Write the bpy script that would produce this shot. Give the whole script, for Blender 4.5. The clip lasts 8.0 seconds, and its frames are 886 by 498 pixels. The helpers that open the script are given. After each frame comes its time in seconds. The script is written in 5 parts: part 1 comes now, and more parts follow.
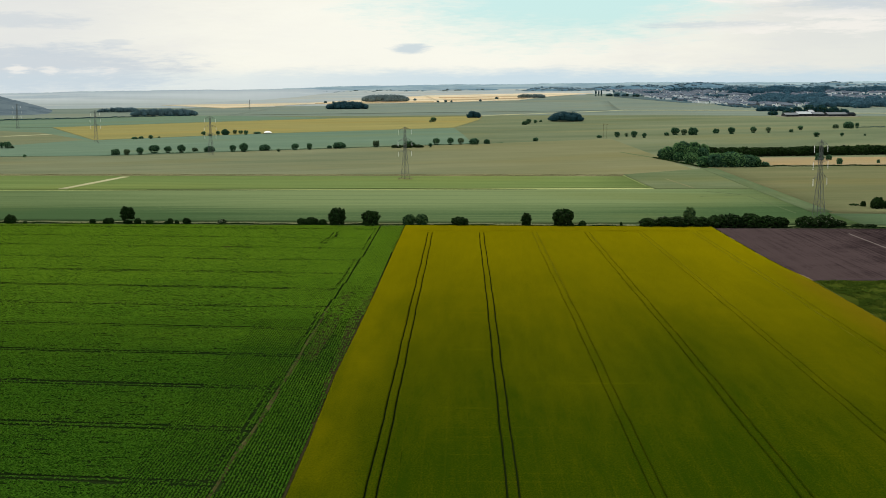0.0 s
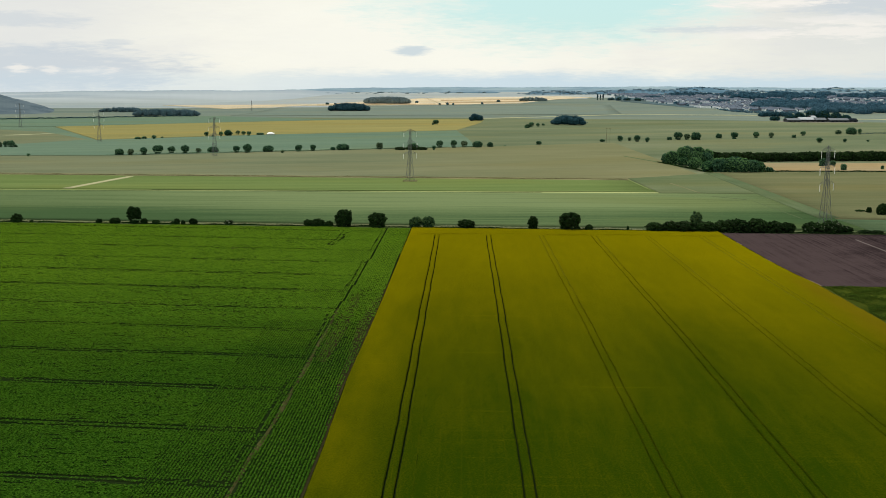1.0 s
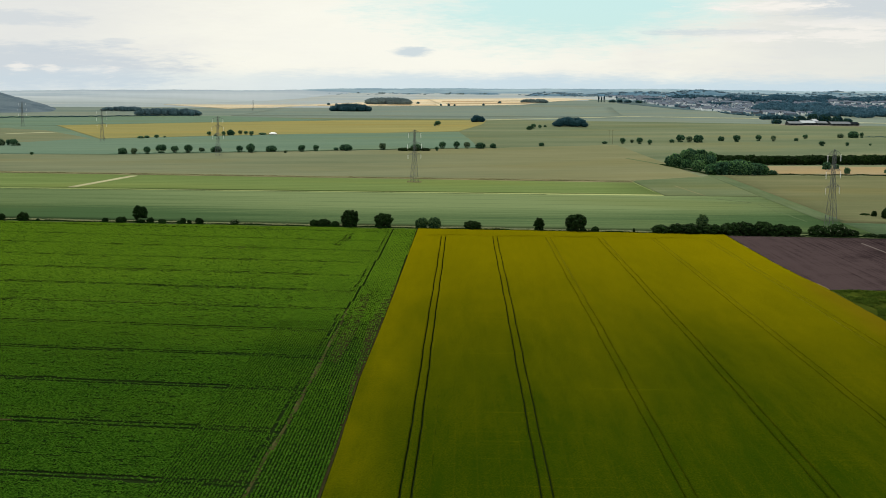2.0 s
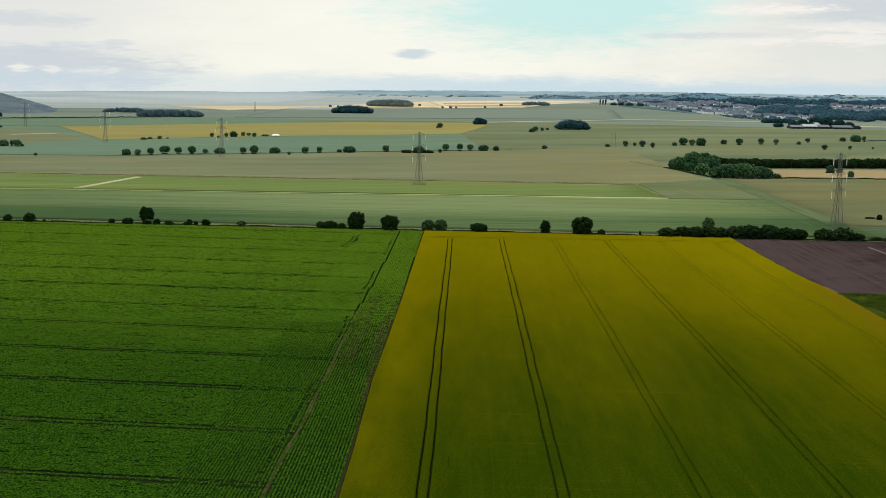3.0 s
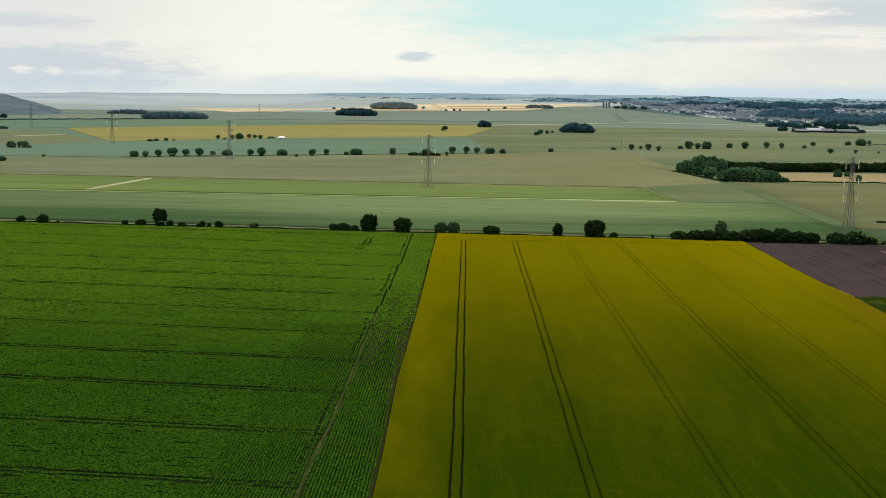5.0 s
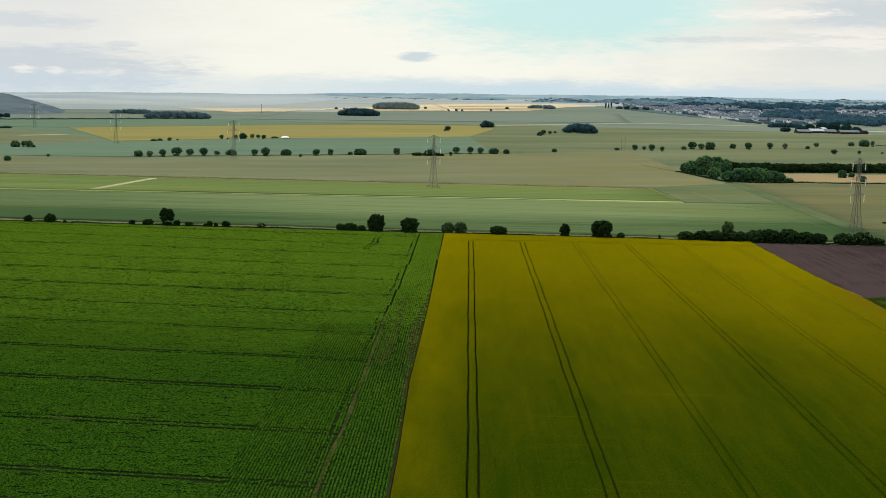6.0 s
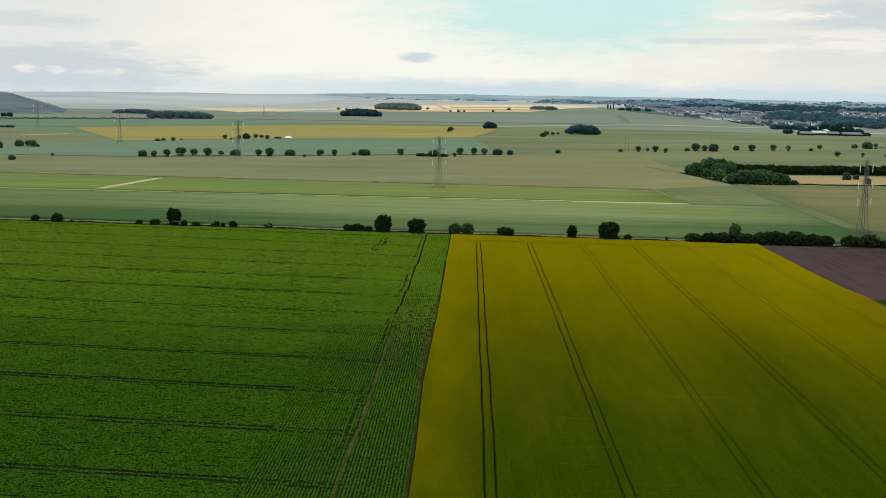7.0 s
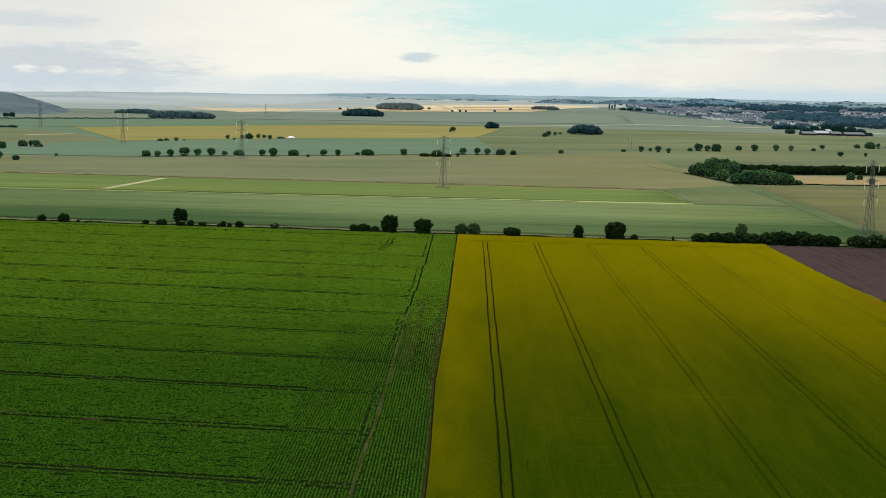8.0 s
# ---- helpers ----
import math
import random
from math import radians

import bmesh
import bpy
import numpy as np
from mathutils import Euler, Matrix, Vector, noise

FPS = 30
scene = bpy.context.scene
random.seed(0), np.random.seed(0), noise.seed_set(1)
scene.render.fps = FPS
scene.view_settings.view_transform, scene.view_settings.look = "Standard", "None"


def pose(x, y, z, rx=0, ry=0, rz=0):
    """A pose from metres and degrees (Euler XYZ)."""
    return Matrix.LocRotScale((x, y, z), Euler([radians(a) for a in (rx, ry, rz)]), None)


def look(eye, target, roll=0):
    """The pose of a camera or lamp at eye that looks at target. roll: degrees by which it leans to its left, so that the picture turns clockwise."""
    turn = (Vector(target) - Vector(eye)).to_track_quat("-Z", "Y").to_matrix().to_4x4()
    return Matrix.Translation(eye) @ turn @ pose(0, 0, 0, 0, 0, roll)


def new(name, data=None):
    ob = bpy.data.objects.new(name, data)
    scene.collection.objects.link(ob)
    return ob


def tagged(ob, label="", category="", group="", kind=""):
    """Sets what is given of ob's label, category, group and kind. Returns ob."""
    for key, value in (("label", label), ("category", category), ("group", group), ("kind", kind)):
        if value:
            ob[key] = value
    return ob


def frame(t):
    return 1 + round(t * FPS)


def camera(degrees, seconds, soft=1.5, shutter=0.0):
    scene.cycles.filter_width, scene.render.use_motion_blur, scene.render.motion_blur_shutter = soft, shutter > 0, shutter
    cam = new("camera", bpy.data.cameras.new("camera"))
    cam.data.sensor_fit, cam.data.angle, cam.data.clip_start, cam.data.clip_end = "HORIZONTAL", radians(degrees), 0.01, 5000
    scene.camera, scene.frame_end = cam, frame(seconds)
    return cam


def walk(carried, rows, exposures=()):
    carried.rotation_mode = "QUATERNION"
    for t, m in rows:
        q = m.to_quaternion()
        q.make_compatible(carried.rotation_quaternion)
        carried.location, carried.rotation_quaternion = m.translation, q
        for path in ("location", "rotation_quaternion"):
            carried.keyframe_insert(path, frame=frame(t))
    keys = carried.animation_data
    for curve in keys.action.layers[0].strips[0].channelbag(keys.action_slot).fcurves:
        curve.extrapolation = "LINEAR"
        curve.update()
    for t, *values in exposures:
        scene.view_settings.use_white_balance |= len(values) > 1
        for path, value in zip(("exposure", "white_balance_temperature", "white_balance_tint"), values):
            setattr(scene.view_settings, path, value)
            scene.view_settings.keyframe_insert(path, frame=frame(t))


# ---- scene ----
cam = camera(41.0, 8.0, soft=0.55)
PATH = [
    (0, (15.33, 0.281, 67.054), (15.293, 2.261, 66.7740), -0.20),
    (0.5, (13.701, 0.297, 67.06), (13.665, 2.277, 66.7820), 0.10),
    (1, (12.037, 0.258, 67.075), (12.001, 2.239, 66.7991), 0.29),
    (1.5, (10.417, 0.13, 67.102), (10.382, 2.11, 66.8272), 0.49),
    (3, (6.015, -0.644, 67.113), (5.98, 1.337, 66.8427), 0.85),
    (3.5, (4.66, -0.956, 67.109), (4.625, 1.026, 66.8409), 0.94),
    (4, (3.367, -1.261, 67.098), (3.33, 0.72, 66.8301), 1.03),
    (4.5, (2.028, -1.489, 67.095), (1.991, 0.492, 66.8283), 1.02),
    (6, (-2.104, -2.015, 67.006), (-2.143, -0.034, 66.7405), 1.11),
    (6.5, (-3.618, -2.077, 67.033), (-3.658, -0.096, 66.7675), 1.21),
    (7, (-5.146, -2.123, 67.063), (-5.186, -0.141, 66.7985), 1.31),
    (7.5, (-6.567, -2.23, 67.09), (-6.607, -0.248, 66.8255), 1.31),
    (8, (-7.878, -2.403, 67.116), (-7.919, -0.422, 66.8515), 1.31),
]
walk(cam, [(t, look(eye, target, roll)) for t, eye, target, roll in PATH])

# ---- node helpers ----


class Graph:
    """Short calls for building a node tree."""

    def __init__(self, tree):
        self.tree = tree
        tree.nodes.clear()

    def put(self, socket, value):
        if isinstance(value, bpy.types.NodeSocket):
            self.tree.links.new(value, socket)
        elif isinstance(value, (tuple, list)) and len(value) == 3 and socket.type == "RGBA":
            socket.default_value = (*value, 1)
        else:
            socket.default_value = value

    def node(self, kind, ins=None, **props):
        made = self.tree.nodes.new(kind)
        for key, value in props.items():
            setattr(made, key, value)
        for key, value in (ins or {}).items():
            self.put(made.inputs[key], value)
        return made

    def math(self, op, a, b=0.0, clamp=False):
        return self.node("ShaderNodeMath", {0: a, 1: b}, operation=op, use_clamp=clamp).outputs[0]

    def add(self, a, b):
        return self.math("ADD", a, b)

    def mul(self, a, b):
        return self.math("MULTIPLY", a, b)

    def ramp(self, value, low, high, out_low=0.0, out_high=1.0):
        return self.node("ShaderNodeMapRange", {0: value, 1: low, 2: high, 3: out_low, 4: out_high},
                         interpolation_type="SMOOTHSTEP").outputs[0]

    def mix(self, fac, a, b):
        made = self.node("ShaderNodeMix", data_type="RGBA")
        self.put(made.inputs[0], fac)
        self.put(made.inputs[6], a)
        self.put(made.inputs[7], b)
        return made.outputs[2]

    def noise(self, vector, scale, detail=3.0, rough=0.55):
        return self.node("ShaderNodeTexNoise", {"Vector": vector, "Scale": scale, "Detail": detail, "Roughness": rough}).outputs[0]

    def mapped(self, vector, scale=(1, 1, 1), turn=0.0):
        return self.node("ShaderNodeMapping", {"Vector": vector, "Rotation": (0, 0, radians(turn)), "Scale": scale}).outputs[0]

    def axes(self, vector):
        return self.node("ShaderNodeSeparateXYZ", {0: vector}).outputs

    def joined(self, x, y, z):
        return self.node("ShaderNodeCombineXYZ", {0: x, 1: y, 2: z}).outputs[0]


# ---- world, sun ----
SUN_TURN, SUN_HEIGHT = -22.0, 58.0
world = bpy.data.worlds.new("sky")
scene.world = world
world.use_nodes = True


def make_sky():
    g = Graph(world.node_tree)
    way = g.node("ShaderNodeTexCoord").outputs["Generated"]
    x, y, z = g.axes(way)
    az = g.mul(g.math("ARCTAN2", x, y), 57.2958 * 1.75)
    el = g.mul(g.math("ARCSINE", z), 57.2958 * 1.8)
    # the clouds lie in long flat bands near the horizon
    flat = g.joined(g.mul(az, 0.10), g.mul(el, 0.42), g.mul(y, 0.4))
    big = g.noise(flat, 1.0, 6.0, 0.6)
    fine = g.noise(g.mapped(flat, (2.3, 3.0, 1.0)), 1.6, 6.0, 0.62)
    tiny = g.noise(g.mapped(flat, (5.0, 7.0, 1.0)), 2.0, 5.0, 0.6)
    ragged = g.add(g.mul(g.add(tiny, -0.5), 0.8), g.add(g.mul(g.add(big, -0.5), 1.5), g.mul(g.add(fine, -0.5), 1.3)))

    def blob(a, e, wide, high, edge=0.5, tear=1.0):
        dx = g.mul(g.add(az, -a), 1 / wide)
        dy = g.mul(g.add(el, -e), 1 / high)
        d = g.math("SUBTRACT", 1.0, g.math("SQRT", g.add(g.mul(dx, dx), g.mul(dy, dy))))
        return g.ramp(g.add(d, g.mul(ragged, tear)), 0.0, edge)

    air = g.node("ShaderNodeTexSky", sky_type="NISHITA", sun_disc=False, sun_elevation=radians(SUN_HEIGHT),
                 sun_rotation=radians(SUN_TURN), altitude=100.0, air_density=1.0, dust_density=1.5, ozone_density=1.0).outputs[0]
    sheet = g.mix(g.ramp(big, 0.3, 0.7), (8.35, 8.3, 7.7), (9.1, 9.0, 8.0))
    sheet = g.mix(g.mul(g.ramp(fine, 0.5, 0.75), 0.35), sheet, (7.4, 7.4, 7.6))
    # bright veil before the sun, greyer towards the sides
    glow = blob(-6, 4, 34, 9, 0.9, 0.35)
    sheet = g.mix(g.mul(glow, 0.8), sheet, (9.7, 9.6, 8.6))
    east = g.ramp(az, 16.0, 34.0)
    sheet = g.mix(g.mul(east, g.ramp(el, 2.0, 7.0, 0.55, 0.85)), sheet, (6.95, 7.25, 7.1))
    sheet = g.mix(g.mul(g.ramp(az, -18.0, -36.0), 0.6), sheet, (7.3, 7.5, 7.6))
    # high thin veil over a clear patch
    veil = g.mix(0.8, air, (6.0, 8.9, 8.75))
    clear = blob(8.0, 6.7, 19.0, 4.6, 0.75, 0.5)
    sky = g.mix(clear, sheet, veil)
    # lavender undersides on both flanks
    for a, e, wide, high, amount, tear in ((-36, 5.0, 7.5, 0.8, 0.6, 0.8), (-36, 2.5, 5.5, 0.4, 0.6, 0.9), (-28.5, 3.3, 1.6, 0.3, 0.5, 0.8),
                                          (32, 6.6, 10, 1.7, 0.75, 1.0), (21, 4.6, 9, 0.45, 0.55, 1.1), (-35, 1.2, 15, 2.4, 0.9, 0.7)):
        sky = g.mix(g.mul(blob(a, e, wide, high, 0.6, tear), amount), sky, (6.05, 6.65, 7.1))
    for a, e, wide, high, amount in ((23.5, 4.3, 4.5, 0.5, 0.6), (30.5, 5.3, 8.0, 0.6, 0.6), (25.5, 6.7, 4.6, 0.55, 1.0), (30, 4.4, 7.0, 0.8, 0.8), (-36.0, 1.05, 0.8, 0.4, 0.8),
                                     (-33.6, 1.0, 0.8, 0.3, 0.7), (-30.6, 0.95, 2.2, 0.45, 0.6)):
        sky = g.mix(g.mul(blob(a, e, wide * 1.3, high * 1.3, 0.8, 1.5), amount), sky, (9.2, 8.9, 8.3))
    # one small grey cloud
    sky = g.mix(g.mul(blob(-4.6, 2.76, 2.1, 0.5, 0.7, 0.9), 0.9), sky, (6.0, 6.9, 7.3))
    # pale blue air low over the horizon
    low = g.ramp(g.add(el, g.mul(ragged, 0.8)), 1.5, 0.2)
    sky = g.mix(g.mul(low, g.ramp(az, -26.0, 6.0, 0.35, 0.85)), sky, (5.5, 7.0, 7.9))
    back = g.node("ShaderNodeBackground", {"Color": sky, "Strength": 0.10})
    g.put(g.node("ShaderNodeOutputWorld").inputs[0], back.outputs[0])


make_sky()
sun = new("sun", bpy.data.lights.new("sun", "SUN"))
sun.data.energy, sun.data.angle, sun.data.color = 4.5, radians(3), (0.975, 0.94, 0.825)
a, e = radians(SUN_TURN), radians(SUN_HEIGHT)
sun.matrix_world = look((900 * math.sin(a) * math.cos(e), 900 * math.cos(a) * math.cos(e), 900 * math.sin(e)), (0, 0, 0))

# ---- materials ----


def material(name):
    made = bpy.data.materials.new(name)
    made.use_nodes = True
    return made, Graph(made.node_tree)


def finish(g, color, rough=0.9, bump=None, strength=0.5, distance=0.1, specular=0.3, metal=0.0, through_light=0.0):
    ins = {"Base Color": color, "Roughness": rough, "Specular IOR Level": specular, "Metallic": metal}
    if bump is not None:
        ins["Normal"] = g.node("ShaderNodeBump", {"Height": bump, "Strength": strength, "Distance": distance}).outputs[0]
    if specular > 0:
        shader = g.node("ShaderNodeBsdfPrincipled", ins).outputs[0]
    else:
        ins = {"Color": color, "Roughness": 1.0, **({"Normal": ins["Normal"]} if bump is not None else {})}
        shader = g.node("ShaderNodeBsdfDiffuse", ins).outputs[0]
    if through_light:
        glow = g.node("ShaderNodeBsdfTranslucent", {"Color": color}).outputs[0]
        shader = g.node("ShaderNodeMixShader", {0: through_light, 1: shader, 2: glow}).outputs[0]
    g.put(g.node("ShaderNodeOutputMaterial").inputs[0], shader)


def place(g):
    return g.node("ShaderNodeNewGeometry").outputs["Position"]


def crop(name, dark, light, turn=0.0, gap=24.0, lines=0.4, patch=60.0, stretch=0.2, rut=None, swing=1.6, drift=None, tan=None):
    """A far crop: patches drawn out along the drill rows, wheel tracks every gap metres, fine grain."""
    made, g = material(name)
    p = g.mapped(place(g), turn=turn)
    x, y, z = g.axes(p)
    long = g.mapped(p, (1.0, stretch, 1.0))
    patches = g.noise(long, 1 / patch, 5.0, 0.6)
    rows = g.noise(g.mapped(p, (1.0, 0.04, 1.0)), 0.35, 3.0, 0.6)
    grain = g.noise(p, 0.9, 4.0, 0.7)
    tone = g.add(g.mul(g.add(patches, -0.5), swing), g.add(g.mul(g.add(rows, -0.5), 0.9), g.mul(g.add(grain, -0.5), 0.7)))
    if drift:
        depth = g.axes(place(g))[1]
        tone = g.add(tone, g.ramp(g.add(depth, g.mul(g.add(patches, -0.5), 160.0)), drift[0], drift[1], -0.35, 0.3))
        # sun glare put into the tone: middle lighter than both sides
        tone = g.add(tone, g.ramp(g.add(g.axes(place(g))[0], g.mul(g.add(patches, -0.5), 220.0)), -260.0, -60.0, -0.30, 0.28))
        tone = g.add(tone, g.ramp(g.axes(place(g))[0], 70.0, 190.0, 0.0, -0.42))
    color = g.mix(g.math("ADD", tone, 0.5, True), dark, light)
    warm = tuple((d + q) / 2 * k for d, q, k in zip(dark, light, (1.25, 1.02, 0.75)))
    color = g.mix(g.mul(g.ramp(g.noise(g.mapped(p, (1.0, 0.45, 1.0)), 0.009, 3.0), 0.48, 0.7), 0.4), color, warm)
    if tan:
        # riper and browner towards one side
        side = g.add(g.axes(place(g))[0], g.mul(g.add(patches, -0.5), 260.0))
        color = g.mix(g.ramp(side, tan[0], tan[1], 0.0, 0.38), color, tuple((d + q) / 2 * k for d, q, k in zip(dark, light, (1.22, 0.98, 0.70))))
    wob = g.add(x, g.mul(g.noise(g.mapped(p, (0.2, 1.0, 1.0)), 0.03), 3.0))
    saw = g.math("ABSOLUTE", g.add(g.math("FRACT", g.mul(wob, 1 / gap)), -0.5))
    track = g.ramp(saw, 0.5 - 1.3 / gap, 0.5 - 0.5 / gap)
    color = g.mix(g.mul(track, lines), color, rut or tuple(c * 0.55 for c in dark))
    finish(g, color, 0.9, grain, 0.6, 0.4, 0.0)
    return made


def leaf(name, dark, light, through_light=0.25, rough=0.6):
    made, g = material(name)
    one = g.node("ShaderNodeNewGeometry").outputs["Random Per Island"]
    thing = g.node("ShaderNodeObjectInfo").outputs["Random"]
    tone = g.add(g.mul(g.mul(one, one), 0.75), g.mul(thing, 0.3))
    color = g.mix(tone, dark, light)
    finish(g, color, rough, None, specular=0.0, through_light=through_light)
    return made


def soil(name, dark, light, scale=1.0, rows=0.0):
    made, g = material(name)
    p = place(g)
    n1, n2 = g.noise(p, 0.06 * scale, 4), g.noise(g.mapped(p, (1, 0.25 if rows else 1, 1)), 1.8 * scale, 5, 0.7)
    tone = g.add(g.mul(g.add(n1, -0.5), 1.4), g.mul(g.add(n2, -0.5), 1.3))
    if rows:
        furrow = g.noise(g.mapped(p, (1.0, 0.012, 1.0)), 0.85, 4, 0.75)
        tone = g.add(tone, g.mul(g.add(furrow, -0.5), 2.8 * rows))
        tone = g.add(tone, g.ramp(g.axes(p)[0], 138.0, 215.0, 0.50, -0.22))
    tone = g.math("ADD", tone, 0.5, True)
    finish(g, g.mix(tone, dark, light), 0.95, n2, 0.7, 0.15, 0.0)
    return made


def plain(name, color, rough=0.7, metal=0.0, spread=0.2, scale=0.6, gloss=0.05):
    made, g = material(name)
    n = g.noise(place(g), scale, 4)
    r = g.node("ShaderNodeObjectInfo").outputs["Random"]
    tone = g.add(g.mul(n, 0.6), g.mul(r, 0.4))
    finish(g, g.mix(tone, tuple(c * (1 - spread) for c in color), tuple(min(1, c * (1 + spread)) for c in color)), rough, None, metal=metal, specular=gloss)
    return made


def barley_material():
    """Ripening cereal: ochre along the margins and in drifts, greener inside, with faint drill lines; painted brighter
    with distance.
    """
    made, g = material("barley")
    p = place(g)
    x, y, z = g.axes(p)
    big = g.noise(g.mapped(p, (1.0, 0.35, 1.0)), 0.035, 4, 0.55)
    mid = g.noise(g.mapped(p, (1.0, 0.12, 1.0)), 0.35, 4, 0.6)
    grain = g.noise(g.mapped(p, (1.0, 0.6, 1.0)), 3.2, 4, 0.75)
    west = g.ramp(g.add(x, g.mul(g.add(mid, -0.5), 7.0)), 4.0, -13.4)
    # light gradient put into the colour: near end dark, hedge end bright
    far_light = g.ramp(g.add(y, g.mul(g.add(big, -0.5), 110.0)), 170.0, 520.0)
    east = g.ramp(g.add(x, g.mul(g.add(big, -0.5), 30.0)), 60.0, 135.0)
    patchy = g.ramp(g.noise(g.mapped(p, (1.0, 0.28, 1.0)), 0.09, 4), 0.30, 0.70, 0.14, 0.33)
    west = g.mul(g.mul(west, patchy), g.ramp(y, 420.0, 260.0, 0.35, 1.0))
    ripe = g.add(west, g.add(g.mul(far_light, 0.66), g.mul(east, 0.15)))
    lodged = g.noise(g.mapped(p, (0.05, 1.0, 1.0)), 0.55, 3, 0.55)
    ripe = g.add(ripe, g.mul(g.ramp(lodged, 0.60, 0.78), 0.07))
    ripe = g.add(ripe, g.add(g.mul(g.add(big, -0.5), 0.10), g.add(g.mul(g.add(mid, -0.5), 0.20), g.mul(g.add(grain, -0.5), 0.6))))
    color = g.mix(g.math("ADD", ripe, 0.03, True), (0.0195, 0.040, 0.001), (0.208, 0.172, 0.001))
    drill = g.math("ABSOLUTE", g.add(g.math("FRACT", g.mul(g.add(x, g.mul(mid, 0.4)), 1 / 4.0)), -0.5))
    color = g.mix(g.mul(g.ramp(drill, 0.44, 0.5), 0.08), color, (0.11, 0.095, 0.004))
    # a missed drill row beside the first wheel tracks, broken up along its length
    missed = g.ramp(g.math("ABSOLUTE", g.add(x, -3.9)), 0.16, 0.06)
    missed = g.mul(missed, g.ramp(g.noise(g.mapped(p, (0.0, 1.0, 0.0)), 0.12, 3), 0.45, 0.6))
    color = g.mix(g.mul(g.mul(missed, g.ramp(y, 330.0, 200.0)), 0.6), color, (0.008, 0.020, 0.001))
    # rusty margin beside the weeds
    rusty = g.mul(g.ramp(g.add(x, g.mul(g.add(mid, -0.5), 8.0)), 118.0, 131.0), g.ramp(y, 440.0, 385.0))
    color = g.mix(g.mul(rusty, 0.55), color, (0.135, 0.092, 0.005))
    finish(g, color, 0.9, grain, 0.8, 0.25, 0.0)
    return made


def beet_material():
    """Beet leaves: deep green, painted lighter and yellower towards the hedge as far glare, each leaf a little
    different.
    """
    made, g = material("beet_leaf")
    geo = g.node("ShaderNodeNewGeometry").outputs
    p, one = geo["Position"], geo["Random Per Island"]
    y = g.axes(p)[1]
    big = g.noise(g.mapped(p, (0.35, 1.0, 1.0)), 0.03, 4, 0.6)
    mid = g.noise(g.mapped(p, (0.25, 1.0, 1.0)), 0.35, 3, 0.6)
    # brightening with distance is painted here, imitating glare at a flat view
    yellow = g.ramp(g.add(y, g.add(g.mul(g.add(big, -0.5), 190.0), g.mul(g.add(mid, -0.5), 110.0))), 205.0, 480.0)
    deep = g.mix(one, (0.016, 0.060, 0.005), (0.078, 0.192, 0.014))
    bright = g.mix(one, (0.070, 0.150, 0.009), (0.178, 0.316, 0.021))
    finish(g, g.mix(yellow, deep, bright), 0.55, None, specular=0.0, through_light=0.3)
    return made


M_BARLEY = barley_material()
M_BEET = beet_material()
M_BEET_FAR = crop("beet_canopy", (0.025, 0.08, 0.001), (0.07, 0.16, 0.004), 90, 17.25, 0.6, 30)
# crop shade is painted into these two soils, near-black and greenish
M_ROW_SHADE_SOIL = soil("row_shade_soil", (0.008, 0.018, 0.005), (0.024, 0.040, 0.011), 1.5)
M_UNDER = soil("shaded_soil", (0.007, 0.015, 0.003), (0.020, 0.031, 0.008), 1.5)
M_PATH = soil("trodden_soil", (0.10, 0.085, 0.08), (0.18, 0.15, 0.14), 1.0)
M_WEEDY = crop("weedy_ground", (0.028, 0.048, 0.006), (0.085, 0.105, 0.014), 0, 900, 0.0, 9, 0.6)
# distance haze is painted into the base colours of these two far grounds
M_HAZY_PASTURE = crop("hazy_pasture", (0.136, 0.182, 0.156), (0.208, 0.248, 0.206), 80, 900, 0.0, 130, 0.12, swing=2.4)
M_HAZY_DOWNS = crop("hazy_downland", (0.290, 0.345, 0.360), (0.400, 0.440, 0.440), 80, 900, 0.0, 130, 0.12, swing=2.4)
M_TILTH = soil("ploughed_soil", (0.018, 0.0128, 0.014), (0.064, 0.046, 0.047), 1.0, 1.0)
M_VERGE = crop("rough_grass", (0.060, 0.092, 0.042), (0.165, 0.200, 0.100), 90, 900, 0.0, 14, 0.25)
M_GROUND = crop("pasture", (0.106, 0.140, 0.080), (0.188, 0.210, 0.124), 66, 60, 0.2, 110, 0.25, swing=2.6)
M_SAND = soil("sandy_soil", (0.085, 0.065, 0.040), (0.27, 0.215, 0.13), 2.5)
M_TRACK = soil("pale_track", (0.34, 0.33, 0.19), (0.54, 0.51, 0.32), 0.6)
M_LEAF = leaf("hedge_leaf", (0.003, 0.012, 0.004), (0.038, 0.085, 0.022), 0.2)
M_LEAF_MID = leaf("tree_leaf", (0.028, 0.088, 0.054), (0.130, 0.240, 0.115), 0.35)
M_WEED = leaf("weed_leaf", (0.022, 0.052, 0.006), (0.105, 0.150, 0.020), 0.3)
M_LEAF_PALE = leaf("willow_leaf", (0.085, 0.140, 0.078), (0.220, 0.285, 0.155), 0.4)
M_SALLOW = leaf("sallow_leaf", (0.034, 0.080, 0.028), (0.125, 0.195, 0.072), 0.35)
M_LEAF_COPSE = leaf("copse_leaf", (0.028, 0.098, 0.044), (0.200, 0.350, 0.130), 0.4)
# the next four leaves are blued and paled to paint in distance haze
M_LEAF_WOOD = leaf("hazed_wood_leaf", (0.014, 0.056, 0.080), (0.036, 0.094, 0.118), 0.3)
M_LEAF_BLUE = leaf("hazed_blue_leaf", (0.080, 0.148, 0.178), (0.128, 0.200, 0.225), 0.3)
